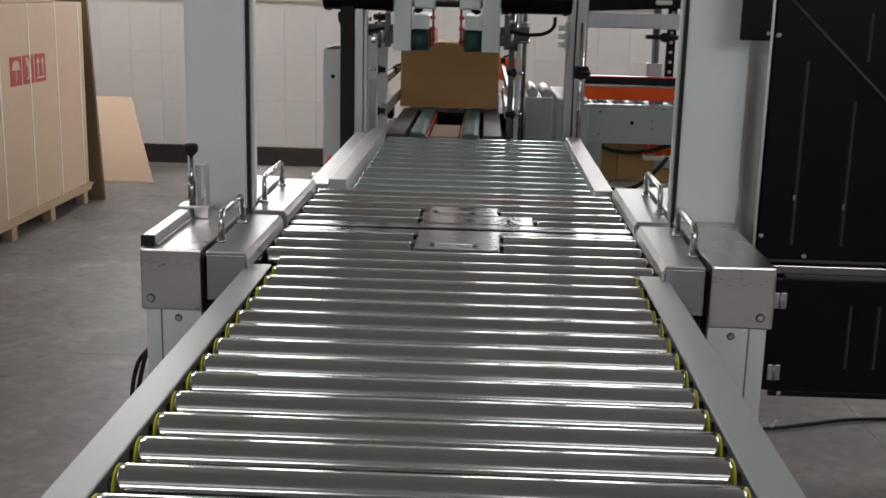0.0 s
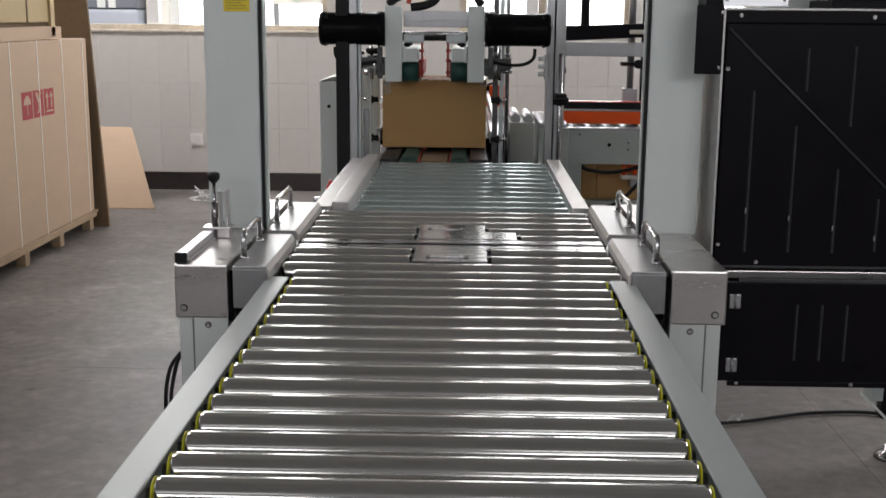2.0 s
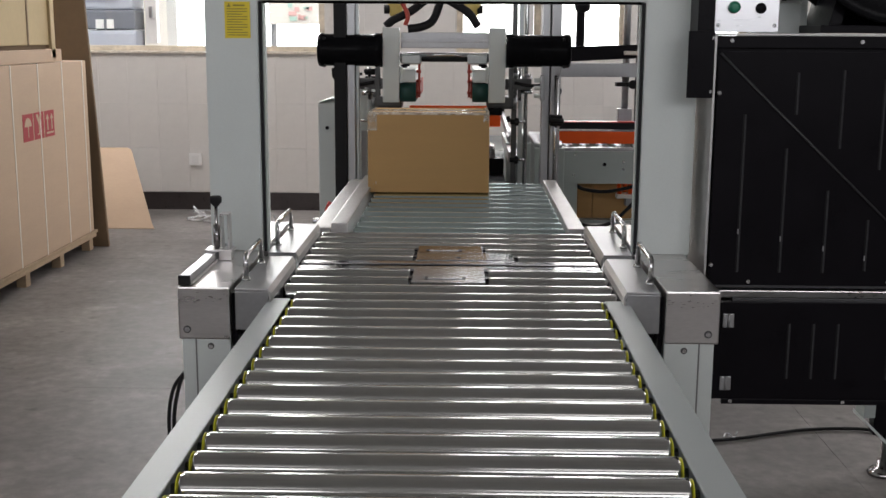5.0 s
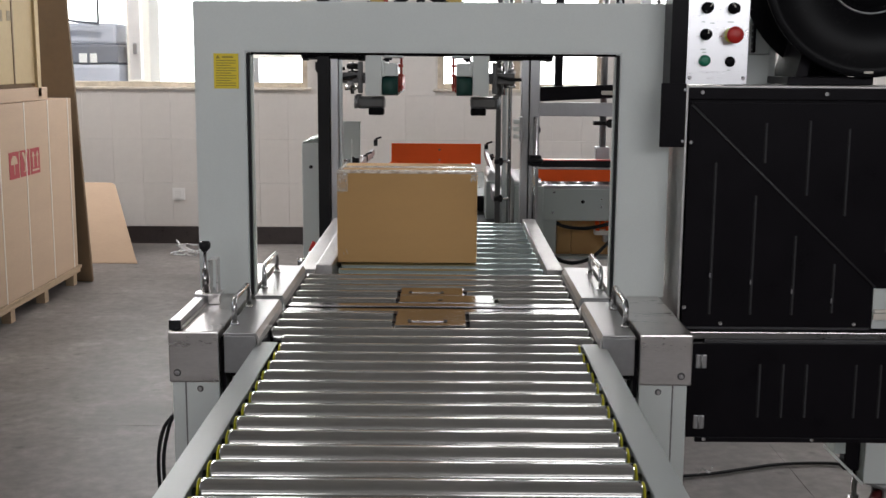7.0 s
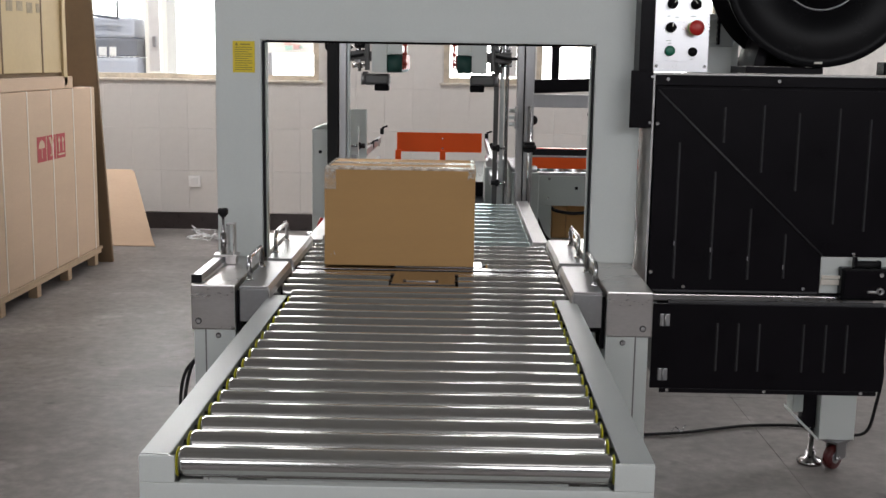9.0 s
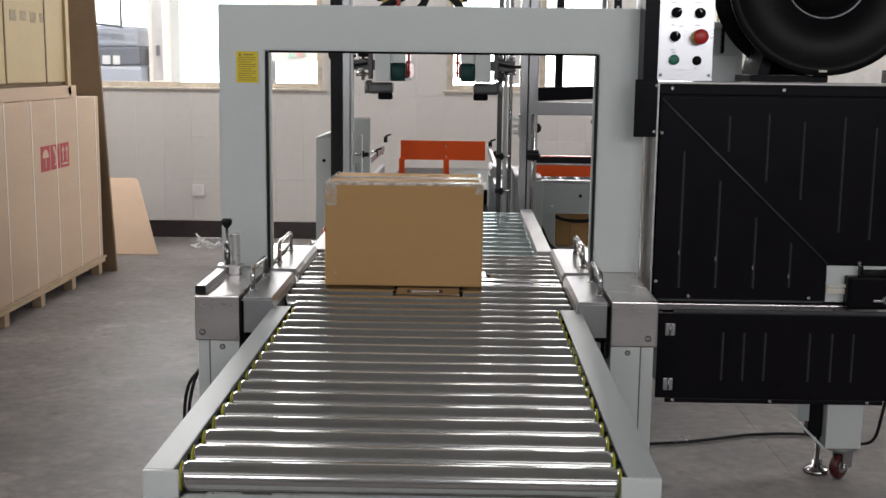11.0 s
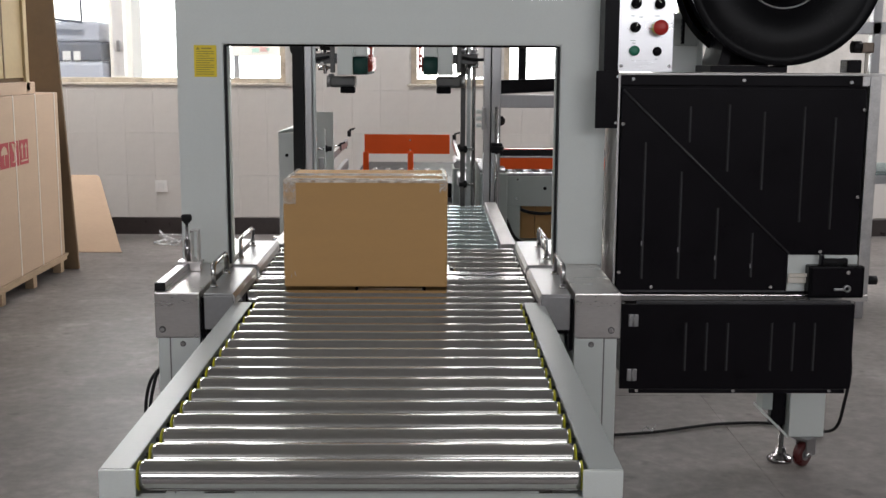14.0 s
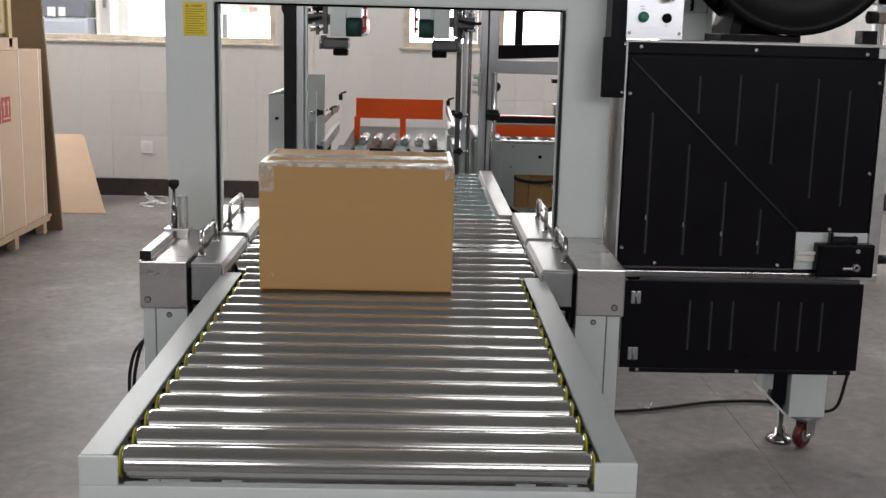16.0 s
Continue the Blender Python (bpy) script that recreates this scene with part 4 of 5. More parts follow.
# power cable on the floor
pts = smooth_path([(0.60, 3.09, 0.010), (0.76, 3.12, 0.008), (0.90, 3.15, 0.008), (1.03, 3.20, 0.008), (1.16, 3.244, 0.008), (1.34, 3.252, 0.008), (1.46, 3.17, 0.009), (1.515, 3.08, 0.045), (1.52, 3.02, 0.16), (1.51, 2.96, 0.30), (1.46, 2.9, 0.45), (1.38, 2.8, 0.58), (1.26, 2.62, 0.64)])
solo("power_cable", tube(pts, 0.0055), M["rubber"], "black power cable trailing on the floor", "cable")
solo("cable_tie", tube(smooth_path([(0.85, 3.11, 0.022), (0.87, 3.14, 0.030), (0.89, 3.13, 0.02), (0.91, 3.17, 0.025)]), 0.003), M["plastic_wrap"], "clear plastic tie on the cable", "cable tie")

# ---- rear roller table between sealer and strapper ----
rear = thing("rear_roller_table", (0, 3.6, 0), "galvanised roller conveyor with bare steel guide rails", "conveyor")
part("side_rail", B((-0.412, -0.358, 3.005, 4.13, 0.585, 0.70), bev=0.003), M["steel_y"], rear, "bare steel side rail")
part("side_rail", B((0.342, 0.392, 3.02, 4.15, 0.585, 0.70), bev=0.003), M["steel_y"], rear, "bare steel side rail")
part("guide_rail", B((-0.356, -0.306, 3.0, 4.14, 0.64, 0.715), bev=0.004), M["steel_y"], rear, "bright guide rail")
# black sheet under these rollers takes the place of shade
part("tray", B((-0.29, 0.34, 3.02, 4.15, 0.585, 0.60), bev=0), M["black"], rear, "black sheet for the shade under the rear rollers")
zr = finish(lathe([(0.01, -0.304), (0.01, -0.296), (0.022, -0.296), (0.025, -0.293), (0.025, -0.288), (0.025, 0.328), (0.025, 0.333), (0.022, 0.336), (0.01, 0.336), (0.01, 0.342)], 28, "x"), "roller", M["zinc"])
for k in range(11):
    shared("roller", zr, (0, 3.065 + 0.1022 * k, 0.667), rear)
for y in (3.1, 4.05):
    for x in (-0.39, 0.34):
        leg_frame(rear, x, x + 0.045, y, y + 0.045, 0.585, M["paint"])
part("rail_knob", C((-0.455, 3.35, 0.66), (-0.412, 3.35, 0.66), 0.012, 14), M["chrome"], rear)

part("red_knob", C((-0.446, 3.62, 0.651), (-0.434, 3.63, 0.684), 0.008, 14), M["red"], rear, "red lever knob")
part("knob_bracket", B((-0.452, -0.412, 3.58, 3.66, 0.60, 0.651), bev=0.003), M["black"], rear, "black lever bracket")

# ---- carton sealer: fixed frame ----
seal = thing("carton_sealer", (-0.1, 4.8, 0), "grey carton sealing machine with aluminium columns", "machine")
part("column", B((-0.495, -0.446, 4.33, 4.41, 0.05, 2.1), bev=0.003), M["rubber"], seal, "black cable channel column")
part("column_rib", B((-0.4118, -0.398, 4.37, 4.40, 0.05, 2.1), bev=0.003), M["galv"], seal)
part("column", B((-0.4455, -0.412, 4.35, 4.42, 0.05, 2.1), bev=0.003), M["alu"], seal, "aluminium column")
part("column_groove", B((0.3755, 0.379, 4.365, 4.41, 0.05, 2.1), bev=0), M["black"], seal)
part("column", B((0.3795, 0.420, 4.35, 4.42, 0.05, 2.1), bev=0.003), M["alu"], seal, "aluminium column")
part("column", B((0.345, 0.375, 4.35, 4.42, 0.05, 2.1), bev=0.003), M["alu"], seal, "aluminium column")
part("guide_rod", C((0.402, 4.33, 0.55), (0.402, 4.33, 1.10), 0.009, 16), M["chrome"], seal)
part("clamp_block", B((0.378, 0.428, 4.30, 4.36, 0.898, 0.942), bev=0.006), M["rubber"], seal, "black clamp block")
part("clamp_lever", C((0.374, 4.30, 0.92), (0.432, 4.29, 0.92), 0.010, 12), M["rubber"], seal)
part("base_cabinet", B((-0.40, 0.28, 4.24, 5.5, 0.08, 0.50), bev=0.004), M["paint_green"], seal)
part("bed", B((-0.40, 0.28, 4.28, 5.55, 0.50, 0.60), bev=0.004), M["black"], seal, "dark bed")
# control cabinet on its side
part("switch_cabinet", B((-0.60, -0.50, 4.62, 5.0, 0.30, 0.965), bev=0.004), M["paint"], seal, "pale switch cabinet")
part("cabinet_lid", prism([(-0.60, 0.967), (-0.44, 1.02), (-0.44, 1.015), (-0.60, 0.966)], "y", 4.63, 5.0), M["paint"], seal)
part("inner_plate", B((-0.44, -0.345, 4.66, 4.67, 0.62, 1.06), bev=0.002), M["paint"], seal, "pale mounting plate")
part("lock", C((-0.56, 4.62, 0.86), (-0.56, 4.612, 0.86), 0.008, 12), M["black"], seal)
# lower drive belts
for x in (-0.232, -0.034):
    part("drive_belt", B((x, x + 0.066, 4.26, 5.2, 0.45, 0.688), bev=0.03), M["belt"], seal, "green drive belt")
    s = 1 if x < -0.1 else -1
    xr = x + 0.066 if s > 0 else x
    part("belt_guard", B(tuple(sorted((xr, xr + s * 0.006))) + (4.26, 5.2, 0.5, 0.675), bev=0.001), M["red_bracket"], seal, "red belt guard")
part("tape_unit", B((-0.155, -0.045, 4.30, 4.7, 0.52, 0.67), bev=0.004), M["card_dark"], seal, "brown tape unit")
for x0, x1 in ((-0.315, -0.245), (0.045, 0.115)):
    part("support_bar", B((x0, x1, 4.25, 5.2, 0.655, 0.684), bev=0.004), M["dusty_black"], seal, "dark support bar")
    part("support_leg", B((x0 + 0.01, x1 - 0.01, 4.28, 4.34, 0.5, 0.655), bev=0.003), M["paint"], seal)
# side guides: one fixed, one on a frame that slides out once the carton has passed
slide = thing("sliding_side_frame", (0.16, 4.55, 0.5), "dark and bare metal side frame with a carton guide", "machine frame")
part("post", B((0.136, 0.158, 4.53, 4.57, 0.55, 2.05), bev=0.002), M["dark_metal"], slide, "dark grey post")
part("post", B((0.164, 0.182, 4.53, 4.57, 0.55, 2.05), bev=0.002), M["galv"], slide, "grey metal post")
part("guide_rod", C((0.196, 4.55, 0.55), (0.196, 4.55, 2.05), 0.009, 14), M["chrome"], slide)
part("foot_block", B((0.12, 0.22, 4.48, 4.62, 0.50, 0.55), bev=0.004), M["alu"], slide)
part("track_bar", B((-0.39, 0.42, 4.50, 4.60, 0.46, 0.50), bev=0.003), M["alu"], seal)
for s, xc, own in ((-1, -0.348, seal), (1, 0.138, slide)):
    g = part("side_guide", B((xc - 0.010, xc + 0.010, 4.58, 5.55, 0.715, 0.765), bev=0.003), M["alu"], own, "aluminium side guide")
    for y, z in ((4.5, 0.74), (4.5, 0.90), (5.45, 0.84)):
        part("knob", C((xc - s * 0.008, y, z), (xc + s * 0.022, y, z), 0.011, 14, bm=B((xc - 0.008 + s * 0.02, xc + 0.008 + s * 0.02, y - 0.01, y + 0.01, z - 0.016, z + 0.016), bev=0.003)), M["rubber"], g, "black clamp knob")
        part("pin", C((xc + s * 0.022, y, z), (xc + s * 0.055, y, z), 0.006, 10), M["chrome"], g)
part("guide_post", B((-0.40, -0.376, 4.48, 4.51, 0.55, 0.86), bev=0.002), M["alu"], seal)
part("guide_post", B((-0.374, -0.368, 4.47, 4.5, 0.62, 0.99), bev=0.001), M["paint"], seal)
part("infeed_guide", beam((-0.405, 4.70, 0.805), (-0.340, 5.45, 0.862), 0.016, 0.034), M["alu"], seal, "sloping aluminium guide")
part("infeed_guide", beam((0.178, 4.62, 0.700), (0.126, 5.5, 0.862), 0.016, 0.034), M["alu"], slide, "sloping aluminium guide")
for x, y, z, own in ((-0.33, 5.5, 0.905, seal), (-0.36, 5.2, 0.85, seal), (0.13, 5.5, 0.885, slide)):
    part("sensor", B((x - 0.010, x + 0.010, y - 0.01, y + 0.01, z - 0.015, z + 0.018), bev=0.004, bm=C((x, y, z + 0.02), (x + 0.03, y, z + 0.03), 0.005, 10)), M["rubber"], own, "small sensor")
part("roller_block", B((-0.37, -0.345, 4.95, 5.05, 0.66, 0.712), bev=0.008), M["black_gloss"], seal, "black side roller block")
part("roller_block", B((0.135, 0.205, 4.95, 5.05, 0.66, 0.712), bev=0.008), M["black_gloss"], slide, "black side roller block")
for k in range(6):
    x = -0.20 + 0.072 * k
    part("skate_roller", C((x, 5.2, 0.70), (x + 0.01, 5.5, 0.70), 0.022, 18), M["chrome"], seal, "bright skate roller")
part("push_plate", B((-0.253, 0.218, 5.60, 5.606, 0.79, 0.897), bev=0.001), M["orange"], seal, "orange push plate")
for x in (-0.245, 0.002):
    part("push_arm", B((x - 0.016, x + 0.016, 5.585, 5.60, 0.66, 0.80), bev=0.002), M["orange"], seal, "orange arm")
bolts(seal, [(0.0, 5.60, 0.865), (0.0, 5.60, 0.81)], r=0.006)
# bed is black in place of the shade between the skate rollers
part("rear_bed", B((-0.30, 0.26, 5.15, 6.4, 0.60, 0.675), bev=0.004), M["black"], seal, "rear bed, black for the shade between rollers")
part("cross_beam", B((-0.49, 0.44, 4.36, 4.42, 2.05, 2.11), bev=0.003), M["alu"], seal)
part("small_gearbox", B((0.335, 0.352, 4.30, 4.34, 1.00, 1.10), bev=0.004), M["alu"], seal)
for z in (1.02, 1.05, 1.08):
    part("fitting", C((0.31, 4.31, z), (0.345, 4.31, z), 0.009, 12), M["paint"], seal)

# ---- sealer head that rides up the columns ----
ARMS = []
HEADS = []
for s in (-1, 1):
    head = thing("sealer_head", (-0.0985 + 0.2 * s, 4.45, 0.98), "pale grey belt-drive head with a black motor", "machine head", "sealer heads")
    HEADS.append(head)
    X = lambda u: -0.1015 + s * u
    def bx(u0, u1, *r):
        a, b = sorted((X(u0), X(u1)))
        return (a, b) + r
    part("side_plate", B(bx(0.131, 0.198, 4.34, 4.40, 0.982, 1.281), bx(0.118, 0.1305, 4.34, 4.40, 1.06, 1.125), bev=0.004), M["paint"], head, "pale grey side plate")
    part("housing", B(bx(0.066, 0.130, 4.345, 4.9, 1.062, 1.115), bx(0.131, 0.19, 4.41, 4.95, 0.99, 1.12), bev=0.006), M["paint"], head, "pale grey belt housing")
    part("belt_drum", C((X(0.066), 4.385, 1.022), (X(0.130), 4.385, 1.022), 0.040, 32, bm=B(bx(0.066, 0.130, 4.385, 5.0, 0.982, 1.058), bev=0.004)), M["belt"], head, "dark green belt drum")
    part("belt_plate", B(bx(0.058, 0.065, 4.40, 5.0, 0.995, 1.06), bev=0.002), M["red_bracket"], head, "red bracket plate")
    for z in (1.02, 1.065, 1.105, 1.14):
        part("screw", C((X(0.064), 4.40, z), (X(0.044), 4.40, z), 0.006, 10), M["red_bracket"], head)
    part("red_rod", C((X(0.052), 4.40, 1.0), (X(0.052), 4.40, 1.165), 0.005, 10), M["red_bracket"], head)
    m = part("motor", lathe([(0.02, s * 0.460), (0.058, s * 0.460), (0.066, s * 0.455), (0.068, s * 0.440), (0.064, s * 0.432), (0.064, s * 0.232), (0.068, s * 0.228), (0.068, s * 0.200), (0.02, s * 0.200)], 40, "x", (-0.1015, 4.37, 1.190)), M["black_gloss"], head, "black cylindrical motor")
    part("bolt", C((X(0.43), 4.33, 1.128), (X(0.43), 4.302, 1.128), 0.006, 10, bm=C((X(0.43), 4.33, 1.236), (X(0.43), 4.302, 1.236), 0.006, 10)), M["rubber"], m)
    part("motor_ridge", B(bx(0.215, 0.45, 4.36, 4.40, 1.244, 1.253), bev=0.002), M["black_gloss"], m)
    part("slide_block", B(bx(0.045, 0.125, 4.37, 4.45, 1.135, 1.172), bev=0.006), M["galv"], head, "aluminium slide block")
    part("slide_notch", B(bx(0.09, 0.12, 4.366, 4.374, 1.126, 1.136), bev=0.001), M["black"], head)
    part("slide_notch", B(bx(0.10, 0.126, 4.362, 4.3695, 1.120, 1.132), bev=0.001), M["black"], head)
    # hold-down foot below the belt drum, folds up while a carton passes
    arm = part("tape_arm", B(bx(0.125, 0.238, 4.42, 4.55, 0.925, 0.975), bx(0.222, 0.246, 4.43, 4.50, 0.935, 0.985), bev=0.012), M["dark_metal"], head, "grey hold-down arm")
    part("tape_foot", B(bx(0.125, 0.190, 4.40, 4.47, 0.900, 0.930), bev=0.007), M["black_gloss"], arm, "black hold-down foot")
    part("tape_bush", C((X(0.236), 4.45, 0.952), (X(0.252), 4.45, 0.952), 0.027, 20), M["alu"], arm)
    ARMS.append(arm)
    # clutter of valves and fittings beside the plate
    random.seed(5 + s)
    for k in range(9):
        u, z, y = random.uniform(0.205, 0.30), random.uniform(1.0, 1.11), random.uniform(4.42, 4.5)
        part("fitting", C((X(u), y, z), (X(u + random.uniform(0.02, 0.05)), y, z), random.uniform(0.006, 0.014), 12), (M["chrome"], M["rubber"], M["alu"])[k % 3], head)
    part("carriage", B(bx(0.20, 0.31, 4.44, 4.48, 1.03, 1.075), bx(0.215, 0.235, 4.42, 4.46, 0.99, 1.12), bev=0.004), M["dark_metal"], head, "dark grey carriage")
    part("carriage_rod", C((X(0.262), 4.47, 0.985), (X(0.262), 4.47, 1.12), 0.008, 14), M["chrome"], head)
    pts = smooth_path([(X(0.40), 4.36, 1.118), (X(0.395), 4.36, 1.08), (X(0.36), 4.38, 1.055), (X(0.30), 4.4, 1.05), (X(0.24), 4.42, 1.06)])
    part("motor_cable", tube(pts, 0.007), M["rubber"], head, "black motor cable")
head = HEADS[0]
part("cross_beam", B((-0.229, 0.140, 4.405, 4.44, 1.198, 1.262), (-0.229, 0.140, 4.400, 4.4045, 1.222, 1.236), bev=0.003), M["alu"], head, "aluminium cross beam")
part("cross_rod", C((-0.235, 4.42, 1.172), (0.15, 4.42, 1.172), 0.009, 18), M["chrome"], head, "chrome cross rod")
part("drive_shaft", C((-0.235, 4.43, 1.153), (0.15, 4.43, 1.153), 0.010, 18), M["rubber"], head)
for dz, path in ((0.0, [(-0.29, 4.40, 1.285), (-0.26, 4.40, 1.31), (-0.19, 4.42, 1.345), (-0.12, 4.44, 1.395), (-0.06, 4.44, 1.40), (0.0, 4.43, 1.37), (0.05, 4.41, 1.335), (0.085, 4.40, 1.285)]),
                 (1.0, [(-0.20, 4.41, 1.275), (-0.14, 4.41, 1.285), (-0.10, 4.42, 1.31), (-0.075, 4.43, 1.37), (-0.06, 4.44, 1.44), (-0.05, 4.44, 1.6)])):
    part("cable_loom", tube(smooth_path(path), 0.017, 14), M["rubber"], head, "black corrugated cable loom")
part("air_hose", tube(smooth_path([(-0.21, 4.38, 1.29), (-0.20, 4.38, 1.33), (-0.23, 4.39, 1.40), (-0.24, 4.40, 1.5)]), 0.009, 12), M["red_bracket"], head, "red air hose")
for x in (-0.255, 0.055):
    part("gear_motor", C((x, 4.56, 1.395), (x + 0.005, 4.51, 1.395), 0.042, 28, bm=B((x - 0.028, x + 0.028, 4.51, 4.6, 1.325, 1.45), bev=0.01)), M["brass"], head, "yellow tape reel drive")
    part("drive_hub", C((x + (0.05 if x > 0 else -0.05), 4.53, 1.355), (x, 4.53, 1.355), 0.018, 18), M["rubber"], head)

# ---- right-hand transfer conveyor and erector frame ----
side = thing("transfer_conveyor", (0.9, 5.2, 0), "grey transfer conveyor with an orange guide bar", "conveyor")
part("front_plate", B((0.50, 1.75, 5.10, 5.11, 0.562, 0.717), bev=0.003), M["paint_green"], side, "grey-green side plate")
part("leg", B((0.50, 0.575, 5.112, 5.17, 0.0, 0.562), bev=0.003), M["paint_green"], side)
part("leg", B((1.6, 1.67, 5.112, 5.17, 0.0, 0.562), bev=0.003), M["paint_green"], side)
part("top_strip", B((0.50, 1.75, 5.108, 5.16, 0.719, 0.733), bev=0.002), M["alu"], side)
part("rear_plate", B((0.50, 1.75, 5.6, 5.61, 0.562, 0.717), bev=0.003), M["paint_green"], side)
for k in range(10):
    x = 0.545 + 0.085 * k
    part("skate_wheel", C((x, 5.15, 0.719), (x, 5.6, 0.719), 0.020, 18), M["alu"], side)
part("guide_bar", B((0.46, 1.4, 5.14, 5.15, 0.750, 0.808), bev=0.002), M["orange"], side, "orange guide bar")
part("guide_edge", B((0.46, 1.4, 5.14, 5.2, 0.8085, 0.812), bev=0.001), M["alu"], side)
part("belt_bar", B((0.44, 1.4, 5.20, 5.24, 0.813, 0.845), bev=0.004), M["rubber"], side, "black rubber bar")
part("belt_edge", B((0.44, 1.4, 5.20, 5.26, 0.8455, 0.850), bev=0.001), M["red"], side, "red edge strip")
bolts(side, [(0.56, 5.10, 0.702), (0.555, 5.10, 0.602), (0.79, 5.10, 0.632), (0.79, 5.10, 0.667)], r=0.007)
part("hole", C((0.70, 5.10, 0.655), (0.70, 5.098, 0.655), 0.009, 14), M["black"], side)
pts = smooth_path([(0.56, 5.13, 0.565), (0.60, 5.12, 0.535), (0.70, 5.12, 0.522), (0.80, 5.13, 0.535), (0.9, 5.15, 0.56)])
part("hanging_hose", tube(pts, 0.009), M["rubber"], side, "black hanging hose")
part("valve_block", B((0.82, 0.92, 5.2, 5.26, 0.44, 0.50), bev=0.005), M["alu"], side)
for k in range(5):
    z = 0.50 + 0.012 * (k % 2)
    part("valve", C((0.79 + 0.026 * k, 5.21, z), (0.785 + 0.027 * k, 5.20, z + 0.065), 0.011, 14), M["orange"], side, "orange-red valve")
    part("valve_cap", C((0.785 + 0.027 * k, 5.20, z + 0.065), (0.785 + 0.027 * k, 5.20, z + 0.078), 0.008, 12), M["red"], side)
part("valve_base", B((0.775, 0.92, 5.19, 5.25, 0.478, 0.4995), bev=0.004), M["strap"], side, "white valve manifold")
pts = smooth_path([(0.50, 5.09, 0.50), (0.55, 5.08, 0.40), (0.64, 5.07, 0.36), (0.74, 5.08, 0.38), (0.83, 5.12, 0.45), (0.88, 5.19, 0.49)])
part("hanging_hose", tube(pts, 0.009), M["rubber"], side, "black looped hose")
for x0, x1 in ((0.595, 0.668), (0.670, 0.96)):
    solo("stored_carton", B((x0, x1, 5.3, 5.59, 0.364, 0.56), bev=0.004), M["card"], "brown carton stored under the transfer conveyor", "carton", "stored cartons")
solo("storage_rack", B((0.575, 1.2, 5.25, 5.62, 0.345, 0.363), (0.58, 0.61, 5.3, 5.34, 0, 0.3449), (1.14, 1.18, 5.3, 5.34, 0, 0.3449), (0.58, 0.61, 5.56, 5.6, 0, 0.3449), (1.14, 1.18, 5.56, 5.6, 0, 0.3449), bev=0.003), M["paint_green"], "low steel shelf under the conveyor", "rack")
er = thing("erector_frame", (0.9, 5.3, 0), "aluminium and black machine frame with clamps", "machine frame")
part("beam", B((0.46, 1.25, 5.30, 5.36, 1.058, 1.125), bev=0.003), M["alu"], er, "aluminium cross beam")
part("channel", prism([(0.46, 1.128), (0.88, 1.150), (0.88, 1.215), (0.46, 1.20)], "y", 5.30, 5.38, 0.002), M["black"], er, "black steel channel")
part("channel", B((0.8805, 1.25, 5.30, 5.38, 1.15, 1.215), bev=0.002), M["black"], er, "black steel channel")
part("post", B((0.575, 0.615, 5.36, 5.40, 1.19, 2.0), bev=0.003), M["black"], er, "black post")
part("post_knob", lathe([(0.01, -0.04), (0.035, -0.03), (0.04, 0.0), (0.035, 0.03), (0.01, 0.04)], 24, "z", (0.598, 5.33, 1.405)), M["rubber"], er, "black round knob")
part("chain", B((0.885, 0.925, 5.45, 5.48, 0.2, 2.0), bev=0.002), M["black"], er, "black perforated strip")
for k in range(22):
    part("chain_hole", C((0.905, 5.449, 0.86 + 0.045 * k), (0.905, 5.446, 0.86 + 0.045 * k), 0.008, 10), M["alu"], er)
part("cylinder_rod", C((0.83, 5.42, 0.85), (0.83, 5.42, 2.0), 0.017, 18), M["alu"], er, "pneumatic rod")
part("cylinder_foot", B((0.795, 0.865, 5.40, 5.46, 0.70, 0.90), bev=0.004), M["alu"], er)
part("clamp", B((0.78, 0.96, 5.38, 5.44, 1.01, 1.03), bev=0.004, bm=C((0.86, 5.38, 1.02), (0.86, 5.36, 1.02), 0.022, 18)), M["rubber"], er, "black clamp")
part("wheel", lathe([(0.008, 5.28), (0.022, 5.28), (0.026, 5.285), (0.026, 5.30), (0.008, 5.30)], 20, "y", (0.478, 0, 0.99)), M["rubber"], er, "small black wheel")
part("lever", B((0.80, 0.87, 5.27, 5.30, 1.165, 1.185), bev=0.006), M["strap"], er, "white lever")
part("post", B((0.985, 1.03, 5.28, 5.33, 0.0, 2.0), bev=0.003), M["alu"], er, "aluminium post")
part("post", C((1.06, 5.25, 0.76), (1.06, 5.25, 2.0), 0.014, 16), M["chrome"], er, "chrome rod")
part("rod_clamp", B((1.03, 1.09, 5.22, 5.25, 0.75, 0.88), bev=0.003), M["paint"], er)
part("post", B((1.7, 1.74, 5.28, 5.33, 0.0, 2.0), bev=0.003), M["alu"], er, "aluminium post")
part("tie", B((1.035, 1.7, 5.29, 5.32, 1.5, 1.55), bev=0.003), M["alu"], er)

# small grey roller unit beside the sealer
ru = thing("roller_unit", (0.3, 4.95, 0), "small grey side unit with two rollers", "conveyor")
part("body", B((0.222, 0.335, 4.88, 5.15, 0.0, 0.775), bev=0.004), M["paint_green"], ru)
part("roller", C((0.25, 4.90, 0.79), (0.25, 5.3, 0.79), 0.022, 18), M["alu"], ru)
part("roller", C((0.31, 4.90, 0.785), (0.31, 5.3, 0.785), 0.022, 18), M["alu"], ru)
part("rear_body", B((0.36, 0.50, 5.0, 5.7, 0.0, 0.74), bev=0.004), M["paint_green"], ru)
for k in range(6):
    part("roller", C((0.36, 5.05 + 0.1 * k, 0.75), (0.49, 5.05 + 0.1 * k, 0.75), 0.02, 16), M["alu"], ru)

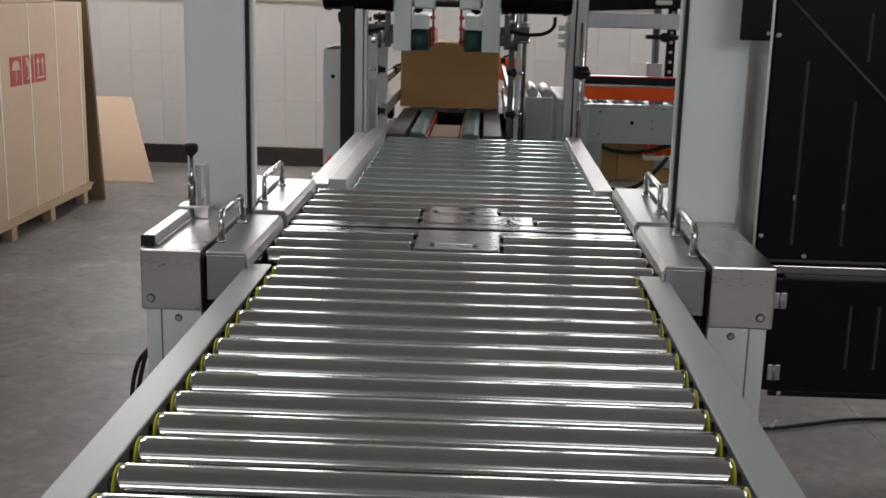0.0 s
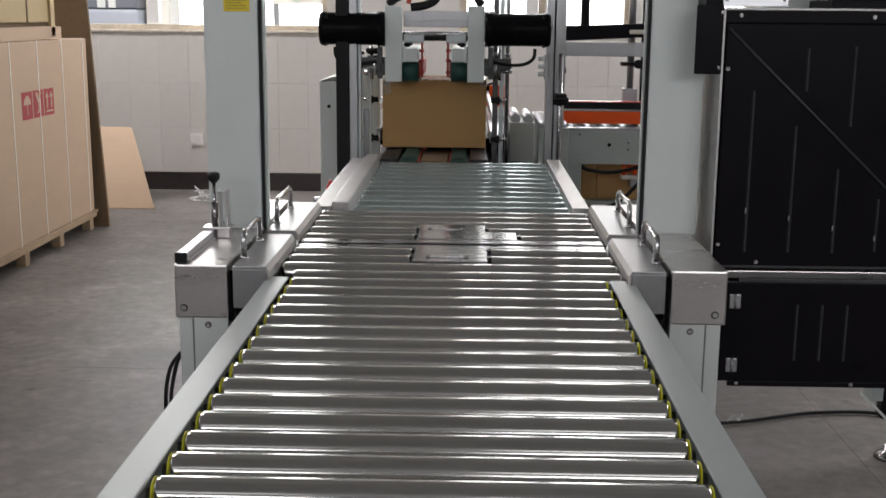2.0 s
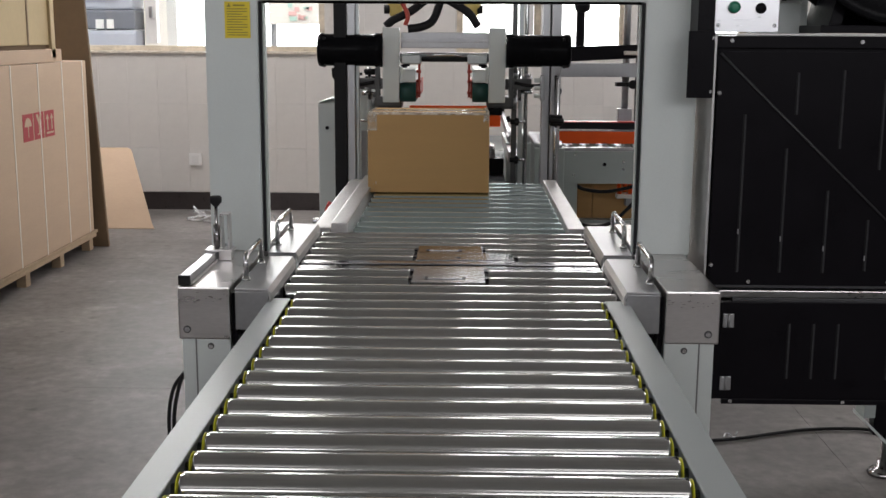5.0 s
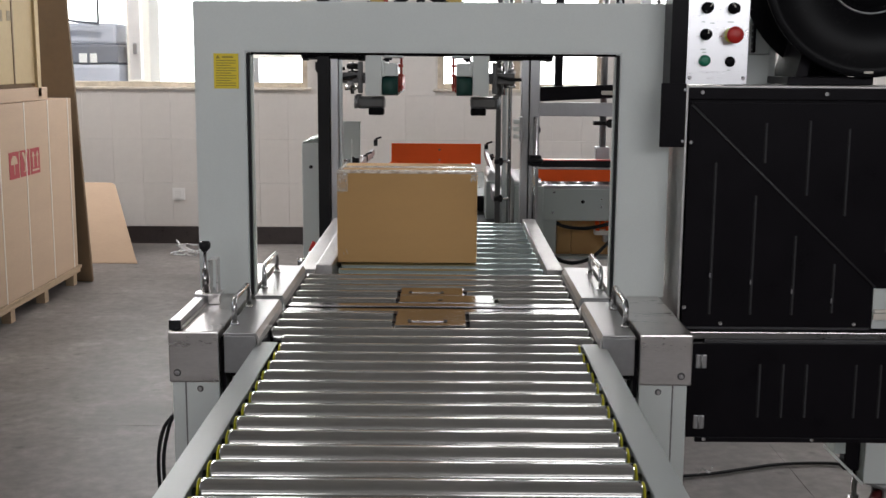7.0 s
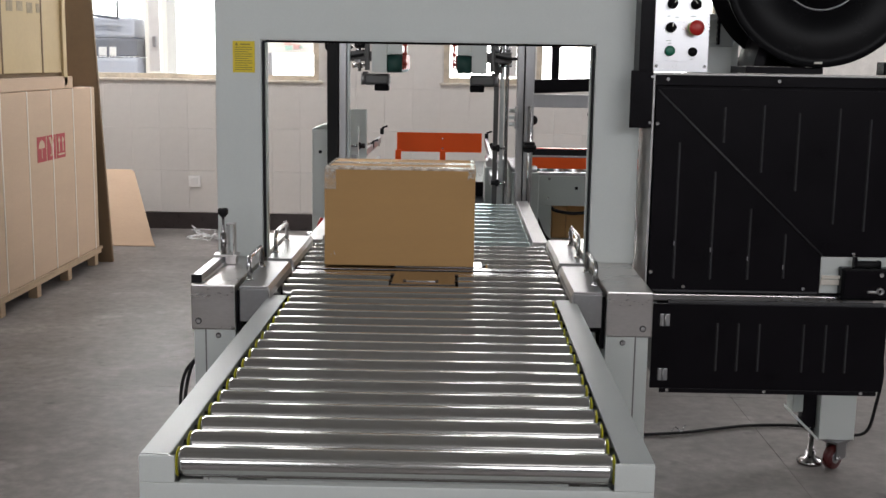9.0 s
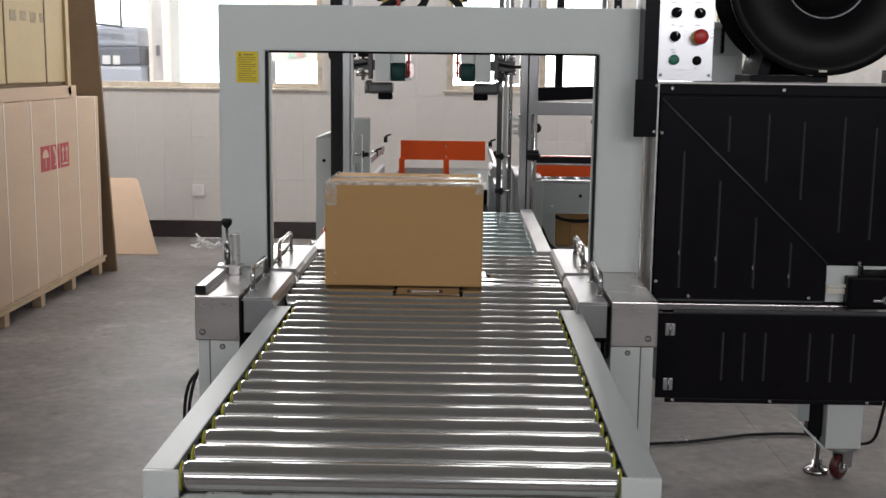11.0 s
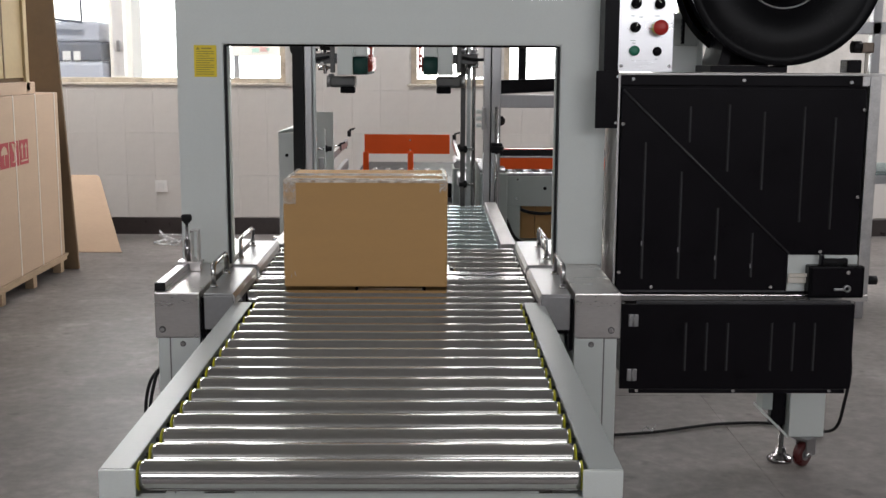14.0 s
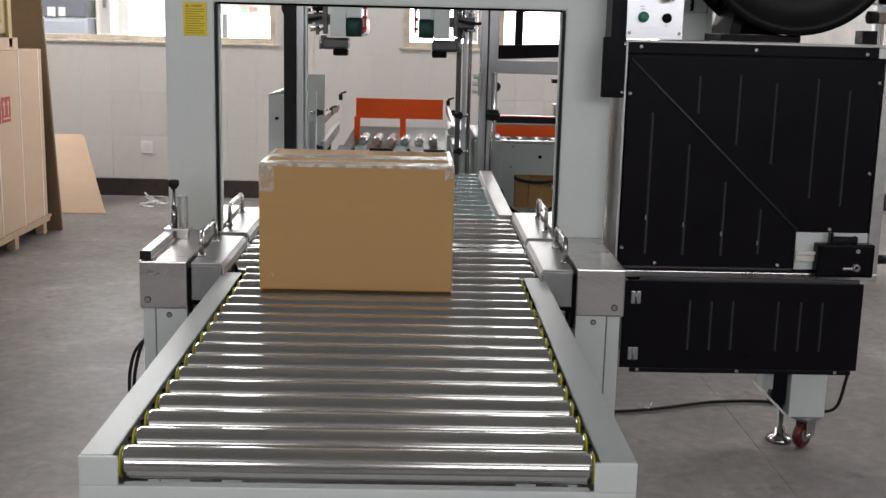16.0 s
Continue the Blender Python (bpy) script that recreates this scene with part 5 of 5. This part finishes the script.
# machine far right behind the strapper
fr = thing("packing_line_frame", (2.2, 5.2, 0), "pale grey frame of another packing line", "machine frame")
part("post", B((2.30, 2.345, 5.0, 5.05, 0, 2.1), bev=0.003), M["alu"], fr)
part("rail", B((1.75, 3.3, 5.0, 5.05, 1.44, 1.50), bev=0.003), M["alu"], fr)
part("grating", B((2.1, 3.4, 4.95, 5.5, 0.70, 0.74), bev=0.003), M["alu"], fr)
part("leg", B((2.2, 2.25, 5.0, 5.05, 0, 0.70), (3.2, 3.25, 5.0, 5.05, 0, 0.70), bev=0.003), M["paint_green"], fr)
for k in range(9):
    part("roller", C((2.12, 5.0 + 0.055 * k, 0.75), (3.38, 5.0 + 0.055 * k, 0.75), 0.016, 14), M["zinc"], fr)
va = thing("air_valve", (1.40, 2.6, 1.27), "dull metal air valve with a black knob", "valve")
part("body", B((1.325, 1.36, 2.55, 2.58, 1.325, 1.355), bev=0.005), M["valve_metal"], va)
part("knob", C((1.300, 2.565, 1.342), (1.326, 2.565, 1.342), 0.017, 18), M["rubber"], va, "black knob")
part("pipe", C((1.345, 2.565, 1.10), (1.345, 2.565, 1.325), 0.006, 10), M["strap"], va, "white air pipe")
part("mount", B((1.275, 1.315, 2.52, 2.58, 1.2695, 1.306), bev=0.003), M["black"], va)
part("pipe_clip", B((1.30, 1.35, 2.56, 2.575, 1.115, 1.125), bev=0.001), M["black"], va)

# ---- stacked cartons on pallet ----
def pallet(x0, x1, y0, y1):
    p = thing("pallet", ((x0 + x1) / 2, (y0 + y1) / 2, 0), "pale wooden pallet under the tall carton", "pallet")
    for x in (x0, (x0 + x1) / 2 - 0.05, x1 - 0.05):
        part("runner", B((x, x + 0.05, y0, y1, 0.07, 0.09), bev=0.003), M["wood"], p)
    n = int((y1 - y0) / 0.5)
    for k in range(n + 1):
        y = y0 + 0.05 + (y1 - y0 - 0.15) * k / n
        part("block", B((x0 + 0.01, x0 + 0.06, y, y + 0.06, 0, 0.07), bev=0.003), M["wood"], p)
        part("block", B((x1 - 0.06, x1 - 0.01, y, y + 0.06, 0, 0.07), bev=0.003), M["wood"], p)
    part("deck", B((x0 - 0.012, x1, y0, y1 + 0.03, 0.0905, 0.108), bev=0.003), M["wood"], p)
    return p


CX = -2.15
pallet(-3.2, CX + 0.005, 3.7, 6.29)
car = thing("tall_carton", (-2.66, 5.0, 0.108), "tall pale brown carton with red handling marks, strapped", "carton")
part("body", B((-3.19, CX, 3.72, 6.27, 0.1085, 1.100), bev=0.006), M["card_pale"], car)
for y in (4.12, 4.47, 4.82, 5.17, 5.52, 5.87, 6.20):
    part("strap", B((CX, CX + 0.002, y - 0.006, y + 0.006, 0.11, 1.100), (-3.19, CX + 0.002, y - 0.006, y + 0.006, 1.100, 1.102), bev=0), M["strap"], car, "thin white packing strap")
for k in range(3):
    y0 = 5.285 + 0.148 * k
    y1 = y0 + 0.134
    part("handling_mark", B((CX, CX + 0.0012, y0, y1, 0.720, 0.856), bev=0), M["red_ink"], car, "red printed handling mark")
    ym, X0, X1 = (y0 + y1) / 2, CX + 0.0012, CX + 0.0022
    if k == 0:
        arc = [(ym + 0.045 * math.cos(radians(a)), 0.793 + 0.045 * math.sin(radians(a))) for a in range(0, 181, 15)]
        part("umbrella", prism(arc, "x", X0, X1), M["card_pale"], car)
        part("umbrella_stem", B((X0, X1, ym - 0.004, ym + 0.004, 0.740, 0.794), bev=0), M["card_pale"], car)
    elif k == 1:
        part("glass_cup", prism([(ym - 0.04, 0.846), (ym - 0.012, 0.846), (ym, 0.818), (ym + 0.012, 0.846), (ym + 0.04, 0.846), (ym + 0.006, 0.790), (ym + 0.006, 0.753), (ym + 0.03, 0.743), (ym - 0.03, 0.743), (ym - 0.006, 0.753), (ym - 0.006, 0.790)], "x", X0, X1), M["card_pale"], car)
    else:
        for d in (-0.03, 0.03):
            part("arrow", prism([(ym + d - 0.022, 0.813), (ym + d, 0.840), (ym + d + 0.022, 0.813), (ym + d + 0.007, 0.813), (ym + d + 0.007, 0.756), (ym + d - 0.007, 0.756), (ym + d - 0.007, 0.813)], "x", X0, X1), M["card_pale"], car)
        part("arrow_base", B((X0, X1, ym - 0.05, ym + 0.05, 0.736, 0.746), bev=0), M["card_pale"], car)
solo("flat_carton", B((-3.2, CX - 0.015, 3.75, 5.93, 1.1025, 1.170), bev=0.004), M["card_pale"], "flat folded carton lying between the stacked cartons", "carton")
up = thing("upper_carton", (-2.7, 5.0, 1.15), "yellowed carton stacked on top with straps", "carton")
part("body", B((-3.19, CX - 0.03, 3.72, 5.82, 1.192, 2.0), bev=0.006), M["card_yellow"], up)
part("base_batten", B((-3.19, CX - 0.05, 3.74, 5.80, 1.1705, 1.1915), bev=0.003), M["card_dark"], up)
for y in (4.4, 4.95, 5.50):
    part("strap", B((CX - 0.0295, CX - 0.027, y - 0.008, y + 0.008, 1.192, 2.0), bev=0), M["card_dark"], up, "dark strap")
part("corner_post", B((CX - 0.0298, CX - 0.015, 5.79, 5.845, 1.12, 2.0), bev=0.002), M["card_yellow"], up)
for k in range(4):
    part("print_bar", B((CX - 0.0298, CX - 0.0288, 5.03 + 0.135 * k, 5.11 + 0.135 * k, 1.505 + 0.006 * (k % 2), 1.560), bev=0.012), M["faded_ink"], up)
# tall brown sheet standing behind the stack
bm = prism([(-2.95, 0.0), (-2.09, 0.0), (-2.165, 1.5), (-2.195, 2.1), (-2.95, 2.1)], "y", 6.33, 6.36, 0.003)
solo("tall_cardboard_sheet", bm, M["card_dark"], "tall dark brown cardboard sheet standing behind the cartons", "sheet")
# board leaning against the wall
bm = prism([(-2.95, 0.0), (-1.985, 0.0), (-2.01, 0.05), (-2.245, 0.65), (-2.275, 0.67), (-2.62, 0.67), (-2.95, 0.645)], "y", 0, 0.016, 0.002)
bmesh.ops.rotate(bm, cent=(0, 0, 0), matrix=Matrix.Rotation(radians(-44), 3, "X"), verts=bm.verts)
bmesh.ops.translate(bm, vec=(0, 6.95, 0.003), verts=bm.verts)
solo("leaning_cardboard", bm, M["card_pale"], "pale cardboard sheet leaning against the tiled wall", "sheet")
random.seed(8)
bm = bmesh.new()
for k in range(12):
    x, y = -1.85 + 0.045 * k, 7.35 + random.uniform(-0.12, 0.12)
    tube(smooth_path([(x, y, 0.01), (x + random.uniform(-.1, .1), y + 0.05, random.uniform(0.03, 0.09)), (x + random.uniform(-.12, .12), y + random.uniform(-.1, .1), random.uniform(0.02, 0.07)), (x + 0.1, y - 0.06, 0.008)], 4), 0.006, 5, bm)
solo("plastic_scrap", bm, M["plastic_wrap"], "crumpled clear plastic scrap on the floor", "scrap", kind="stuff")
ou = thing("wall_socket", (-1.86, 7.79, 0.35), "cream wall socket on the tiles", "socket")
part("plate", B((-1.945, -1.855, 7.783, 7.7905, 0.321, 0.409), bev=0.004), M["white_frame"], ou)
part("rocker", B((-1.925, -1.875, 7.778, 7.7835, 0.34, 0.39), bev=0.002), M["plaster"], ou)

# ---- the carton on the line ----
BW, BD, BH, BX = 0.438, 0.315, 0.287, -0.066
cart = thing("sealed_carton", (0, 0, 0), "brown cardboard carton sealed with clear tape on the rollers", "carton")
hw = BW / 2
bm = B((-hw, hw, 0, BD, 0, BH), bev=0.005)
part("body", bm, M["card"], cart)
part("flap_seam", B((-hw - 0.0004, hw + 0.0004, BD / 2 - 0.0012, BD / 2 + 0.0012, BH - 0.01, BH + 0.0006), bev=0), M["card_edge"], cart, "seam between the top flaps")
part("top_tape", B((-hw + 0.002, hw - 0.002, BD / 2 - 0.03, BD / 2 + 0.03, BH + 0.0008, BH + 0.0018), bev=0), M["tape"], cart, "clear packing tape")
for s in (-1, 1):
    a, b = sorted((s * hw, s * (hw + 0.0012)))
    part("side_tape", B((a, b, BD / 2 - 0.03, BD / 2 + 0.03, BH - 0.07, BH + 0.0008), bev=0), M["tape"], cart, "clear tape end")
    # corner-edge tape on the top edges
    a, b = sorted((s * (hw - 0.003), s * (hw - 0.013)))
    part("edge_tape", B((a, b, 0.004, BD - 0.004, BH + 0.002, BH + 0.003), bev=0), M["tape"], cart, "clear edge tape")
part("front_tape", B((-hw + 0.004, hw - 0.004, 0.006, 0.055, BH + 0.0005, BH + 0.0015), bev=0), M["tape"], cart, "clear tape along the front edge")
for s, w, h in ((-1, 0.034, 0.062), (1, 0.020, 0.026)):
    a, b = sorted((s * (hw - 0.001), s * (hw - w)))
    part("corner_tape", B((a, b, -0.0014, -0.0004, BH - h, BH - 0.003), bev=0), M["tape_thin"], cart, "wrinkled clear corner tape")
# pale film also stands for the highlight along the top edge
part("edge_film", B((-hw + 0.001, hw - 0.001, -0.0012, 0.010, BH - 0.005, BH + 0.0006), bev=0.0004), M["tape"], cart, "film over the top edge with a painted pale highlight")


def wrinkles(x0, x1, z0, z1, count, seed):
    """Thin crumpled ridges of clear film on the front face of the carton, pale for their glare."""
    rnd = random.Random(seed)
    bm = bmesh.new()
    for k in range(count):
        x, z = rnd.uniform(x0, x1), rnd.uniform(z0, z1)
        ang = rnd.choice((0.1, 1.45, 1.6, 1.75, 0.7)) + rnd.uniform(-0.25, 0.25)
        ln, w = rnd.uniform(0.004, 0.014), rnd.uniform(0.0006, 0.0018)
        dx, dz = math.cos(ang), math.sin(ang)
        pts = []
        for u, v in ((-1, 0.2), (-0.3, 1.0), (0.5, 0.8), (1, 0.0), (0.2, -0.7), (-0.6, -0.6)):
            px = min(x1, max(x0, x + dx * ln * u - dz * w * v))
            pz = min(z1, max(z0, z + dz * ln * u + dx * w * v))
            pts.append(bm.verts.new((px, -0.0022, pz)))
        top = bm.verts.new((x, -0.0034, z))
        for p, q in zip(pts, pts[1:] + pts[:1]):
            bm.faces.new((p, q, top))
    return bm


part("tape_wrinkle", wrinkles(-hw + 0.003, -hw + 0.034, BH - 0.062, BH - 0.001, 16, 3), M["film_crease"], cart, "wrinkles in the corner tape, pale for their glare")
part("tape_wrinkle", wrinkles(hw - 0.022, hw - 0.001, BH - 0.030, BH - 0.001, 12, 5), M["film_crease"], cart, "wrinkles in the corner tape, pale for their glare")
part("tape_wrinkle", wrinkles(-hw + 0.004, -hw + 0.036, 0.026, 0.046, 3, 8), M["film_crease"], cart, "pale crease low on the carton")
part("tape_fold", prism([(-hw + 0.012, BH - 0.064), (-hw + 0.030, BH - 0.058), (-hw + 0.0315, BH - 0.0565), (-hw + 0.014, BH - 0.0620)], "y", -0.0028, -0.0015), M["film_crease"], cart, "pale tape end")


def motions():
    CZ = 0.6945
    path = [(0, 5.15), (0.75, 4.92), (1.5, 4.70), (2.5, 4.43), (3.0, 4.31), (3.5, 4.22), (4.5, 3.95), (5.2, 3.73), (6.0, 3.455), (6.5, 3.30), (7.0, 3.153), (7.5, 3.03), (8.0, 2.895), (8.5, 2.722), (9.0, 2.562), (9.5, 2.456), (9.8, 2.425), (10.3, 2.41), (11.5, 2.408), (11.8, 2.385), (12.0, 2.326), (12.2, 2.32), (14.6, 2.318), (15.0, 2.22), (15.5, 2.078), (16.0, 1.953)]
    def bx(t):
        return float(np.interp(t, (0, 3, 6, 9, 12, 14.6, 16), (-0.110, -0.107, -0.090, -0.079, -0.066, -0.066, -0.057)))
    walk(cart, [(t, pose(bx(t), y, CZ)) for t, y in path])
    lift = [(0, 0), (4.6, 0), (5.3, 0.01), (5.6, 0.03), (6.0, 0.074), (6.5, 0.142), (7.0, 0.199), (7.5, 0.245), (7.9, 0.254), (16.0, 0.254)]
    spread = [(0, 0), (4.4, 0), (5.2, 0.112), (16.0, 0.112)]
    times = sorted({t for t, _ in lift} | {t for t, _ in spread})
    def at(rows, t):
        return float(np.interp(t, [r[0] for r in rows], [r[1] for r in rows]))
    walk(slide, [(t, pose(0.16 + d, 4.55, 0.5)) for t, d in spread])
    walk(HEADS[0], [(t, pose(-0.2985, 4.45, 0.98 + at(lift, t))) for t in times])
    walk(HEADS[1], [(t, pose(0.1015 + at(spread, t), 4.45, 0.98 + at(lift, t))) for t in times])
    for arm in ARMS:
        walk(arm, [(t, pose(0, 0, z)) for t, z in ((0, 0.078), (4.7, 0.078), (5.2, 0.0), (16.0, 0.0))])
    turn = [(0, 0), (11.6, 0), (11.9, 18), (12.1, 46), (12.3, 80), (12.5, 104), (12.8, 110), (13.2, 111), (16.0, 111)]
    walk(reel, [(t, pose(RX, RY, RZ_, 0, -a - 0, 0)) for t, a in turn])


motions()
